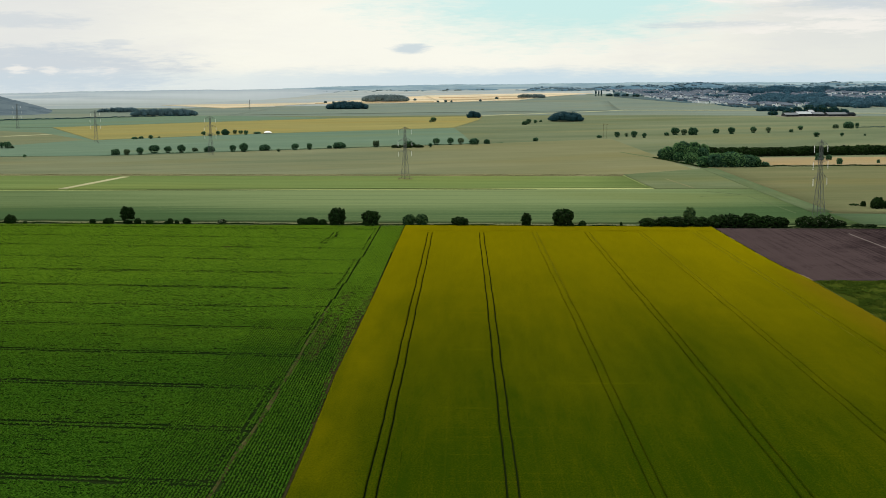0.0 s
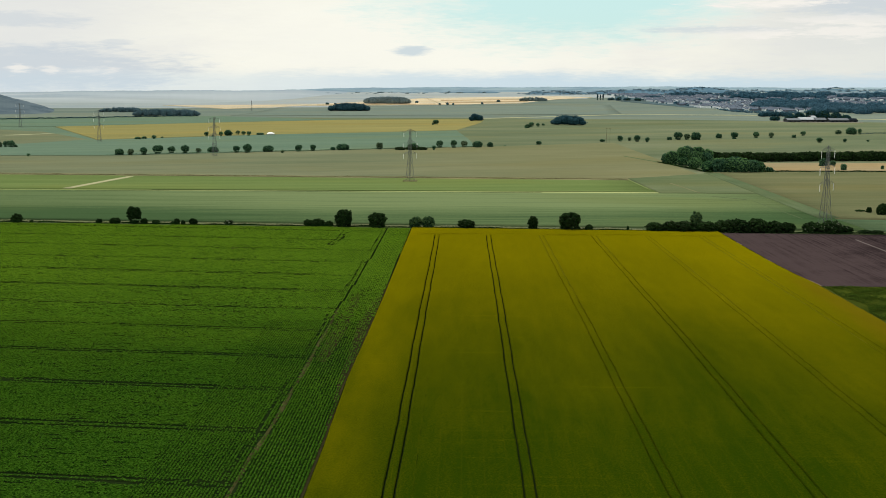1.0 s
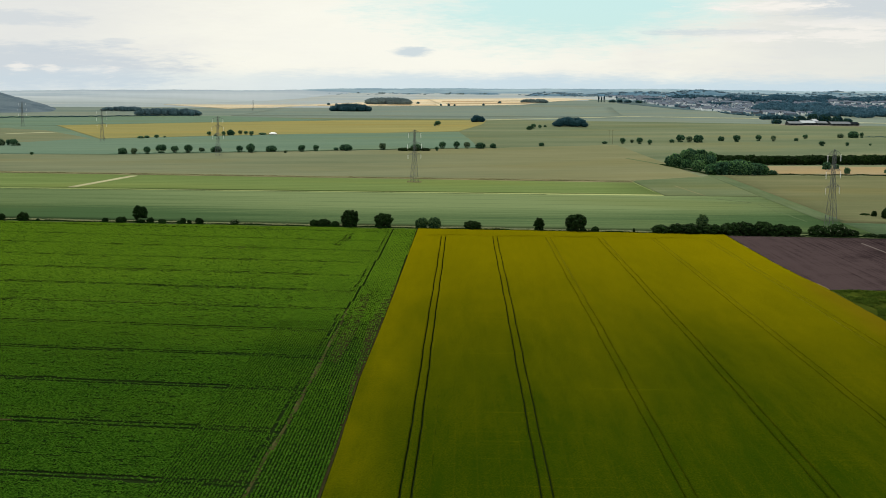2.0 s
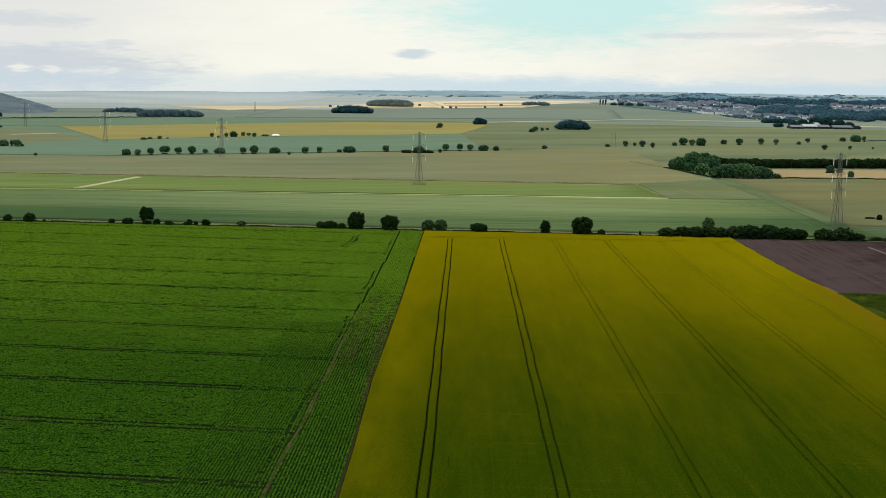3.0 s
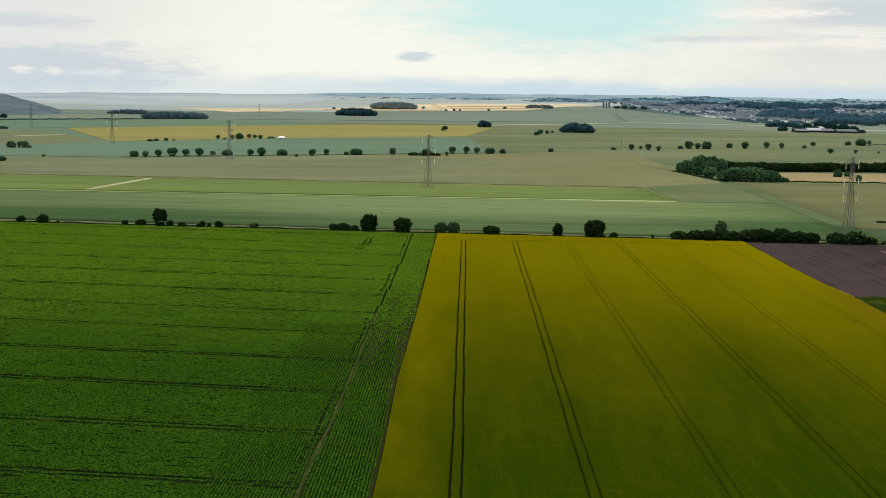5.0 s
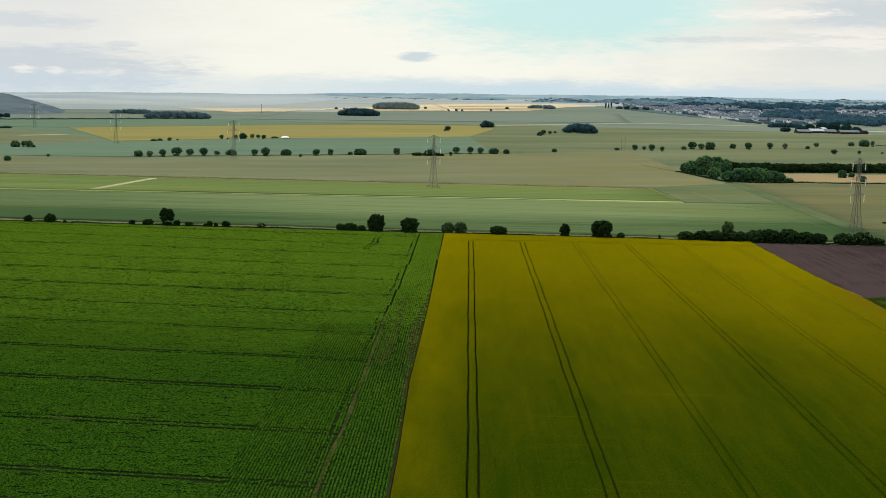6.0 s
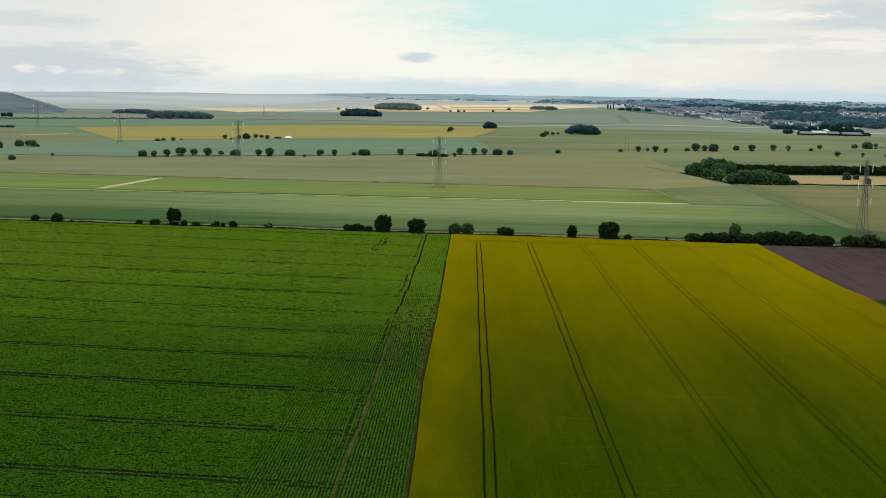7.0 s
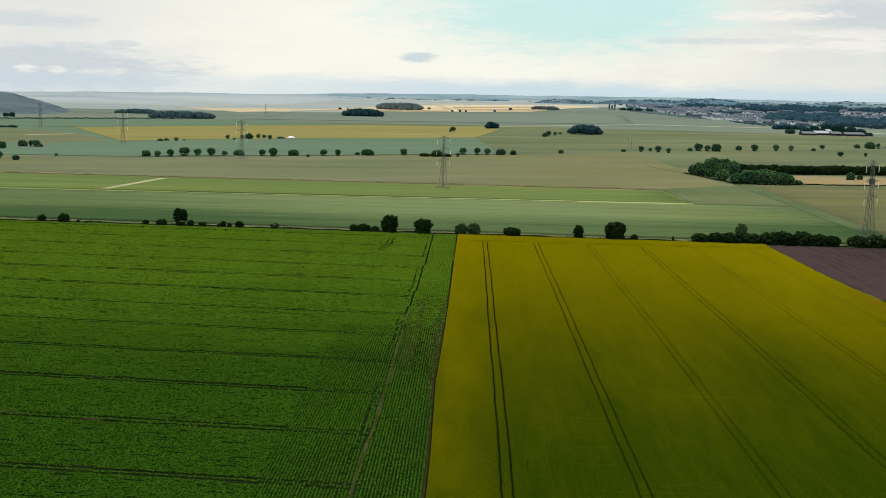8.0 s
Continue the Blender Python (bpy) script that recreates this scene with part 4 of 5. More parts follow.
for n, (rows, text, group) in enumerate(((ROW_A, "field tree in a long row along a track", "row of field trees"), (ROW_B, "field tree in a far row before the town", "far row of trees"),
                                         (ROW_C, "small far field tree by the yellow crop", "trees by the yellow crop"))):
    for i, (x, y, w, h) in enumerate(rows):
        pale = (i * 7 + n) % 5 == 2
        low = h < 0.75 * w
        tree(x, y, w, h, 300 + 40 * n + i, "shrub" if low else "tree", M_LEAF_PALE if pale else M_LEAF_MID,
             ("pale " if pale else "dark ") + ("spreading " if low else "rounded ") + text, group, size=0.75 if n else 0.6)

# trees at the far field's western side
for i, (x, y, w, h) in enumerate(((-891, 2243, 12, 8), (-879, 2243, 13, 9), (-686, 1711, 15, 3.2), (-672, 1711, 16, 4.0), (-475, 1174, 9, 8))):
    tree(x, y, w, h, 490 + i, "shrub", M_LEAF_WOOD if i < 4 else M_LEAF_MID, "dark spreading bush in far western fields", "western bushes", size=0.8)

# low mound of scrub under the middle pylon's line
for i, (x, y, w, h) in enumerate(((-54, 1212, 13, 3.6), (-43, 1213, 13, 4.2), (-32, 1216, 12, 3.4))):
    tree(x, y, w, h, 480 + i, "shrub", M_LEAF, "low dark thorn scrub in the tree row", "row of field trees", size=0.6)

# copse and tree belt
COPSE = ((189, 1017, 11.4, 12.4), (199, 1026, 12.4, 16.0), (205, 1036, 12.4, 17.0), (215, 1040, 12.4, 16.0), (225, 1048, 10.5, 13.0), (187, 1032, 9, 9), (196, 1004, 8.5, 8.2),
         (210, 1018, 11, 12.6), (219, 1024, 11, 11), (198, 968, 9.5, 9.5), (203, 932, 12, 9.2), (210, 926, 12.5, 11), (218, 925, 13, 12), (227, 925, 13, 12.2),
         (235, 926, 12.4, 11), (241, 927, 9, 9.2), (214, 944, 12.5, 11.5), (226, 946, 12.5, 12.3), (206, 994, 8, 8))
for i, (x, y, w, h) in enumerate(COPSE):
    tree(x, y, w * 1.15, h, 500 + i, "shrub", (M_LEAF_COPSE, M_LEAF_COPSE, M_LEAF_MID)[i % 3], "broad green tree in a dense copse", "copse trees", size=0.55)
for i, (x, y, w, h) in enumerate(((250, 931, 7.8, 4.4), (314, 1005, 8.1, 7.6), (324, 1012, 5.7, 4.9), (316, 957, 5.5, 5.9), (351, 969, 2.7, 3.7))):
    tree(x, y, w, h, 530 + i, "shrub", M_LEAF_MID, "lone rounded bush by the stubble", "bushes by the stubble", size=0.5)
rng = np.random.default_rng(8)
for i in range(34):
    x = 234 + i * 7.4
    tree(x + rng.uniform(-1.5, 1.5), 1056 + 0.20 * (x - 234) + rng.uniform(-2, 2), rng.uniform(14, 18), rng.uniform(8.4, 9.8), 560 + i, "shrub", M_LEAF, "dark tree in a clipped shelter belt", "shelter belt trees", size=0.7)


def hedge_run(name, ends, width, height, mat, label, step=0.5, size=0.3, seed=1):
    """A low continuous run of growth on the ground between two ends."""
    rng = np.random.default_rng(seed)
    (ax, ay), (bx, by) = ends
    length = math.hypot(bx - ax, by - ay)
    n = int(length / step)
    t = rng.random(n)
    side = rng.uniform(-0.5, 0.5, n) * width
    dx, dy = (bx - ax) / length, (by - ay) / length
    x, y = ax + dx * t * length - dy * side, ay + dy * t * length + dx * side
    z = np.array([terrain(a, b) for a, b in zip(x, y)])
    tall = height * (0.6 + 0.5 * np.abs(np.sin(t * length / 6.1) * np.sin(t * length / 17)) + rng.normal(0, 0.12, n))
    q = leaf_quads(x, y, np.full(n, size * 1.6), np.maximum(0.15, tall), size * 1.6, rng, 4)
    q[:, :, 2] += np.tile(z, 4)[:, None]
    return tagged(new(name, quads_mesh(name, q, [mat])), label, "hedge", kind="stuff")


hedge_run("ditch_growth", ((-330, HEDGE(-330) - 0.6), (104, HEDGE(104) - 0.6)), 1.2, 0.9, M_LEAF, "dark rank growth along a ditch", 0.09, 0.3, 2)
hedge_run("ditch_growth", ((104, HEDGE(104) - 0.6), (330, HEDGE(330) - 0.3)), 1.5, 0.8, M_LEAF, "dark rank growth below the hedge", 0.09, 0.3, 3)
M_STALK = leaf("dry_stalk", (0.13, 0.13, 0.06), (0.46, 0.41, 0.24), 0.2)
M_STRAW = leaf("tall_grass", (0.19, 0.22, 0.10), (0.46, 0.47, 0.27), 0.4)
hedge_run("verge_grass", ((-330, HEDGE(-330) + 5.5), (95, HEDGE(95) + 5.0)), 6.0, 0.55, M_STRAW, "pale seeding grass on the verge", 0.05, 0.25, 12)
hedge_run("stubble_hedge", ((233.8, 925.5), (515.5, 950.9)), 1.4, 1.3, M_LEAF, "low dark clipped hedge by the stubble", 0.12, 0.4, 4)
hedge_run("copse_edge", ((180.7, 1041.1), (202.2, 918.6)), 2.0, 1.0, M_LEAF, "dark scrub along the copse edge", 0.06, 0.4, 5)
hedge_run("far_hedge", ((-971.4, 1947.9), (-531.5, 2393.0)), 3, 2.4, M_LEAF_WOOD, "thin dark hedge across far wheat", 0.2, 0.9, 6)
for i, (x, y, w, h) in enumerate(((-60, 3345, 7, 6), (-38, 3350, 8, 7), (-22, 3352, 6, 6), (60, 3400, 8, 6), (-350, 3310, 8, 6), (-372, 3312, 10, 7), (110, 3540, 12, 8), (-130, 3480, 10, 7))):
    tree(x, y, w, h, 760 + i, "shrub", M_LEAF_TOWN, "hazy tree in far pale corn", "trees in the corn", size=1.2)
hedge_run("row_hedge", ((-322.0, 1094.9), (56.7, 1304.5)), 1.5, 0.7, M_LEAF_MID, "thin growth under the tree row", 0.3, 0.35, 7)
hedge_run("far_hedge", ((568.5, 1690.3), (1203.7, 1884.2)), 2, 1.6, M_LEAF_WOOD, "thin dark hedge behind the farm", 0.4, 0.8, 8)
hedge_run("scrub_growth", ((-582.5, 868.5), (129.1, 846.7)), 6.0, 0.8, M_STALK, "dry stalks and low scrub along a bank", 0.2, 0.5, 9)


def wood(name, x, y, w, depth, h, mat, label, seed, size=0.85, turn=0.0):
    """A far wood: many crowns in one mass."""
    rng = np.random.default_rng(seed)
    lobes = []
    n = max(8, int(w * depth / 60))
    for _ in range(n):
        px, py = rng.uniform(-0.5, 0.5), rng.uniform(-0.5, 0.5)
        fall = 1 - 0.45 * (2 * max(abs(px), abs(py))) ** 4
        hh = h * fall * rng.uniform(0.8, 1.05)
        rx = rng.uniform(0.32, 0.5) * h
        lobes.append((px * max(1, w - 2 * rx), py * max(1, depth - 2 * rx), hh * 0.5, rx, hh * 0.52))
    count = int(min(14000, max(1500, w * depth / 1.4 + 2 * w * h)))
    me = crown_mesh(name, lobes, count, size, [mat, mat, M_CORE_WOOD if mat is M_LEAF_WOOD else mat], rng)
    ob = new(name, me)
    ob.matrix_basis = pose(x, y, terrain(x, y), 0, 0, turn)
    return tagged(ob, label, "wood", kind="stuff")


wood("wood", -269, 2880, 106, 60, 20, M_LEAF_WOOD, "dark wood standing alone in grassland, blued by painted haze", 1)
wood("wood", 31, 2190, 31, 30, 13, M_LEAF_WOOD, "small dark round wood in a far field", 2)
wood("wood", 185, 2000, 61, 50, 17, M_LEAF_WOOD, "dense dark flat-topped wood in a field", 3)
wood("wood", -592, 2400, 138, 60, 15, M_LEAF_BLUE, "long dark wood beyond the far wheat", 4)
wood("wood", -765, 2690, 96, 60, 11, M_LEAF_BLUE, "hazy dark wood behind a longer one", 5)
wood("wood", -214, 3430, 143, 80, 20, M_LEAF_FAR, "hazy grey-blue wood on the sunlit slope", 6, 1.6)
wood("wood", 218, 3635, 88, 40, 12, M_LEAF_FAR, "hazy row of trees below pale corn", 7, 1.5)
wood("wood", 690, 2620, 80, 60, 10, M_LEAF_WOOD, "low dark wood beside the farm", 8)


# ---- pylons ----
def bar(store, a, b, t):
    limb(store, a, b, t, t, 4)


def run(points, r):
    """One square bar along a bent line."""
    v = [(p[0] + a * r, p[1] + b * r, p[2]) for p in points for a, b in ((-1, -1), (1, -1), (1, 1), (-1, 1))]
    f = [(4 * i + j, 4 * i + (j + 1) % 4, 4 * i + 4 + (j + 1) % 4, 4 * i + 4 + j) for i in range(len(points) - 1) for j in range(4)]
    return v, f


def pylon(x, y, turn, height=36.0, label="grey steel lattice pylon carrying white insulators"):
    """A lattice tower with three pairs of arms and hanging insulator strings."""
    top = empty("pylon", x, y, terrain(x, y), turn)
    k = height / 36.0

    def half(z):
        z = z / k
        return (2.15 - (2.15 - 0.85) * min(z, 19) / 19 if z < 19 else 0.85 - 0.40 * (z - 19) / 17) * k

    levels = [v * k for v in (0, 5.5, 10.5, 15, 19, 22, 25, 28, 31, 34)]
    corners = ((-1, -1), (1, -1), (1, 1), (-1, 1))
    for sx, sy in corners:
        store = run([(sx * half(z), sy * half(z), z - (0.3 if z == 0 else 0)) for z in levels], 0.07 * k)
        part("leg", mesh_from("leg", store[0], store[1], [M_STEEL]), top)
    store = ([], [])
    for z0, z1 in zip(levels[:-1], levels[1:]):
        for i in range(4):
            (ax, ay), (bx, by) = corners[i], corners[(i + 1) % 4]
            h0, h1 = half(z0), half(z1)
            bar(store, (ax * h0, ay * h0, z0), (bx * h1, by * h1, z1), 0.055)
            bar(store, (bx * h0, by * h0, z0), (ax * h1, ay * h1, z1), 0.055)
            bar(store, (ax * h1, ay * h1, z1), (bx * h1, by * h1, z1), 0.035)
    part("bracing", mesh_from("bracing", store[0], store[1], [M_STEEL]), top)
    store = ([], [])
    h = half(34 * k)
    for sx, sy in corners:
        bar(store, (sx * h, sy * h, 34 * k), (0, 0, 36 * k), 0.1)
    part("peak", mesh_from("peak", store[0], store[1], [M_STEEL]), top)
    for z, reach in ((33.6, 5.2), (26.2, 5.8), (19.0, 5.4)):
        z, reach = z * k, reach * k
        for side in (-1, 1):
            store = ([], [])
            hw = half(z)
            tip = (0, side * reach, z)
            for sx in (-1, 1):
                bar(store, (sx * hw, side * hw, z), tip, 0.04)
                bar(store, (sx * hw, side * hw, z + 2.0 * k), tip, 0.05)
                for f in (0.33, 0.66):
                    px, py = sx * hw * (1 - f), side * (hw + (reach - hw) * f)
                    bar(store, (px, py, z), (px, py, z + 2.0 * k * (1 - f)), 0.04)
                bar(store, (sx * hw, side * hw, z + 2.0 * k), (-sx * hw * 0.67, side * (hw + (reach - hw) * 0.33), z), 0.04)
            arm = part("cross_arm", mesh_from("cross_arm", store[0], store[1], [M_STEEL]), top)
            store = ([], [])
            limb(store, (0, side * reach, z - 3.4 * k), (0, side * reach, z - 0.1), 0.10, 0.10, 6)
            for j in range(12):
                zz = z - 0.4 * k - j * 0.24 * k
                limb(store, (0, side * reach, zz - 0.07), (0, side * reach, zz + 0.04), 0.24, 0.13, 8)
            part("insulator", mesh_from("insulator", store[0], store[1], [M_GLASSY]), arm, "white porcelain insulator string")
    return tagged(top, label, "pylon", "pylons of one power line")


pylon(186, 572, -49, 39.0, "tall grey lattice pylon rising from the hedge")
pylon(-26, 821, -52, 36.5, "grey lattice pylon on scuffed ground in barley")
pylon(-218, 1087, -54, 36.5)
pylon(-399, 1329, -56, 36.5)
pylon(-637, 1726, -58, 36.5)
field("bare_patch", ((-31, 814), (-21, 814), (-21, 830), (-31, 830)), 0.43, M_BUFF, "trodden bare ground round the pylon's feet", 4, "ground")



def pole(x, y, height, label):
    top = empty("wooden_pole", x, y, terrain(x, y))
    store = ([], [])
    limb(store, (0, 0, -0.3), (0, 0, height), 0.12, 0.08, 8)
    part("shaft", mesh_from("shaft", store[0], store[1], [M_BARK]), top)
    part("cross_bar", boxes_mesh("cross_bar", [((0, 0, height - 0.6), (1.6, 0.12, 0.14))], M_BARK), top)
    return tagged(top, label, "pole", "wooden line poles")


pole(178, 1400, 17, "thin tall wooden pole among field trees")
pole(182, 1400, 17, "thin tall wooden pole among field trees")
pylon(-500, 2850, -40, 24.0, "small far lattice pylon in hazy fields")

# ---- farm, tunnel, town ----
M_ROOF_DARK = plain("dark_sheet_roof", (0.016, 0.022, 0.028), 0.9, gloss=0.0)
M_ROOF_GREY = plain("grey_sheet_roof", (0.30, 0.33, 0.36), 0.7, spread=0.35)
M_WALL_PALE = plain("dark_cladding", (0.045, 0.052, 0.056), 0.8)
for i, (x, y, h) in enumerate(((424, 3735, 19), (433, 3737, 17), (442, 3742, 20))):
    tree(x, y, 5.5, h, 720 + i, "tree", M_LEAF_WOOD, "narrow dark poplar beside far grass", "poplars", size=1.2)
for i, (x, y, w, h) in enumerate(((462, 3700, 24, 9), (484, 3690, 22, 11), (508, 3680, 26, 9), (536, 3640, 24, 10))):
    tree(x, y, w, h, 730 + i, "shrub", M_LEAF_TOWN, "hazy tree at the edge of the town", "town edge trees", size=1.6)
# town walls and roofs carry a blue-grey shift that imitates haze
M_HAZED_RENDER = plain("render", (0.72, 0.76, 0.80), 0.85, spread=0.3)
M_HAZED_BRICK = plain("brick", (0.115, 0.135, 0.17), 0.9, spread=0.3)
M_HAZED_TILE = plain("hazed_roof_tile", (0.088, 0.108, 0.142), 0.85, spread=0.35)
M_HAZED_SLATE = plain("slate", (0.085, 0.115, 0.155), 0.7, spread=0.3)
M_SHEET = plain("white_sheet", (0.85, 0.85, 0.82), 0.4, spread=0.05)


def gable(name, w, d, wall, ridge, over, mat):
    """A pitched roof with thickness over a w by d plan."""
    hw, hd, t = w / 2 + over, d / 2 + over, 0.25
    v = []
    for z in (0, t):
        v += [(-hw, -hd, wall + z), (hw, -hd, wall + z), (hw, 0, ridge + z), (-hw, 0, ridge + z), (hw, hd, wall + z), (-hw, hd, wall + z)]
    f = [(6, 7, 8, 9), (9, 8, 10, 11), (3, 2, 1, 0), (5, 4, 2, 3), (0, 1, 7, 6), (10, 4, 5, 11), (1, 2, 8, 7), (2, 4, 10, 8), (3, 0, 6, 9), (5, 3, 9, 11)]
    return mesh_from(name, v, f, [mat])


def walls(name, w, d, wall, ridge, mat):
    hw, hd = w / 2, d / 2
    v = [(-hw, -hd, -1), (hw, -hd, -1), (hw, hd, -1), (-hw, hd, -1), (-hw, -hd, wall), (hw, -hd, wall), (hw, hd, wall), (-hw, hd, wall), (-hw, 0, ridge), (hw, 0, ridge)]
    f = [(0, 1, 5, 4), (2, 3, 7, 6), (1, 2, 6, 9, 5), (3, 0, 4, 8, 7)]
    return mesh_from(name, v, f, [mat])


def barn(x, y, w, d, wall, ridge, turn, roof, label):
    top = empty("barn", x, y, terrain(x, y), turn)
    part("wall", walls("wall", w, d, wall, ridge, M_WALL_PALE), top, "dark boarded wall")
    part("roof", gable("roof", w, d, wall, ridge, 0.8, roof), top)
    for i in range(int(w // 8)):
        part("door", boxes_mesh("door", [((-w / 2 + 5 + i * 8, -d / 2 - 0.12, wall * 0.4), (4.2, 0.2, wall * 0.8))], M_ROOF_DARK), top, "dark sheet door")
    return tagged(top, label, "barn", "farm barns")


M_ROOF_DULL = plain("weathered_sheet_roof", (0.105, 0.12, 0.135), 0.7, spread=0.3)
M_YARD = soil("pale_yard", (0.16, 0.15, 0.12), (0.30, 0.28, 0.22), 0.6)
plot("farm_yard", ((596, 2236), (612, 2214), (665, 2206), (735, 2208), (752, 2228), (748, 2300), (612, 2300)), 0.35, M_YARD, "pale worn concrete and gravel farm yard")
barn(623, 2240, 24, 26, 3.6, 7.0, 3, M_ROOF_DULL, "long low farm barn with a weathered grey roof")
barn(653, 2262, 26, 28, 4.2, 8.4, 3, M_ROOF_GREY, "farm barn with a pale bright roof")
barn(678, 2258, 20, 26, 4.0, 7.6, 3, M_ROOF_DULL, "grey-roofed farm barn with open bays")
barn(709, 2246, 36, 24, 3.8, 7.4, 3, M_ROOF_DULL, "long low grey-roofed barn with dark bays")
barn(739, 2262, 18, 24, 3.4, 6.6, 3, M_ROOF_DARK, "small farm barn with a dark roof")
barn(676, 2298, 14, 12, 7.0, 10.5, 40, M_ROOF_GREY, "tall pale grain store behind the barns")
for i, (x, y, w, h) in enumerate(((640, 2316, 24, 13), (662, 2330, 24, 17), (686, 2336, 26, 21), (708, 2330, 28, 22), (730, 2326, 24, 18), (748, 2318, 20, 13), (612, 2322, 22, 9))):
    tree(x, y, w, h, 700 + i, "shrub", M_LEAF_WOOD, "dark broad tree behind the farm", "farm trees", size=1.2)


def tunnel(x, y, length, wide, high, turn):
    top = empty("hay_stack", x, y, 0.5, turn)
    n, ends = 10, ((-0.5, 0.10), (-0.40, 0.62), (-0.15, 1.0), (0.18, 0.96), (0.40, 0.66), (0.5, 0.10))
    v = [(s * length, -wide / 2 * (0.6 + 0.4 * k) * math.cos(math.pi * i / n), k * high * math.sin(math.pi * i / n)) for s, k in ends for i in range(n + 1)]
    f = [(j * (n + 1) + i, j * (n + 1) + i + 1, (j + 1) * (n + 1) + i + 1, (j + 1) * (n + 1) + i) for j in range(len(ends) - 1) for i in range(n)]
    f += [tuple(range(n, -1, -1)), tuple(range(len(v) - n - 1, len(v)))]
    part("cover", mesh_from("cover", v, f, [M_SHEET]), top)
    part("base", boxes_mesh("base", [((0, 0, 0), (length * 1.02, wide * 1.02, 0.6))], M_TAN_SOIL), top)
    return tagged(top, "covered stack under a white sheet by the field trees", "stack")


tunnel(-243, 1555, 11, 8, 3.0, 8)


# third kind has a pale roof colour in place of roof reflections
HOUSE_KINDS = ((8, 7, 5.0, 7.8, 0, 2), (13, 8, 5.0, 7.6, 1, 3), (9, 8, 2.7, 5.4, 0, 4), (17, 8.5, 5.0, 7.8, 0, 2), (22, 9, 5.2, 7.9, 1, 2))
HOUSE_MATS = (M_HAZED_RENDER, M_HAZED_BRICK, M_HAZED_TILE, M_HAZED_SLATE, M_ROOF_GREY)


def house_meshes():
    kinds = []
    for w, d, wall, ridge, wm, rm in HOUSE_KINDS:
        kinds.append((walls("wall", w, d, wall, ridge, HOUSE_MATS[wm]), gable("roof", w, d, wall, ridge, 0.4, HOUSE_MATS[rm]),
                      boxes_mesh("chimney", [((w * 0.38, 0, ridge + 0.5), (0.9, 0.6, 1.8))], M_HAZED_BRICK)))
    return kinds


HOUSES = house_meshes()
HOUSE_LABELS = ("rendered house with a tiled roof in the town", "brick terrace with a slate roof in the town", "low bungalow in the town, roof coloured pale for a glint",
                "long rendered terrace with a tiled roof in the town", "long brick terrace with a tiled roof in the town")


def house(x, y, turn, kind):
    wall, roof, chimney = HOUSES[kind]
    top = empty("house", x, y, terrain(x, y), turn)
    part("wall", wall, top)
    cover = part("roof", roof, top)
    part("chimney", chimney, cover)
    return tagged(top, HOUSE_LABELS[kind], "house", "town houses")


def town_edge(az):
    """How far off the first houses stand, by bearing."""
    return float(np.interp(az, (6.0, 7.5, 9.2, 11.0, 13.3, 15.1, 20.0, 26.0), (4350, 4100, 3560, 3280, 3020, 2980, 3130, 3250)))


# woods inside the town: bearing and reach, from and to, and how high the trees stand
TOWN_WOODS = ((12.9, 16.9, 3800, 4120, 13), (13.9, 16.6, 3130, 3560, 13), (16.2, 26.0, 2960, 3330, 12), (17.6, 26.0, 3860, 4130, 11),
              (9.6, 12.6, 4030, 4190, 9), (11.1, 12.0, 3560, 3660, 9), (8.8, 10.2, 3830, 3900, 8))


def in_wood(az, r):
    wave = 0.25 * math.sin(r / 90) + 0.15 * math.sin(r / 37)
    return any(a0 + wave < az < a1 + wave and r0 + 40 * math.sin(az * 4) < r < r1 + 40 * math.sin(az * 3 + 1) for a0, a1, r0, r1, h in TOWN_WOODS)


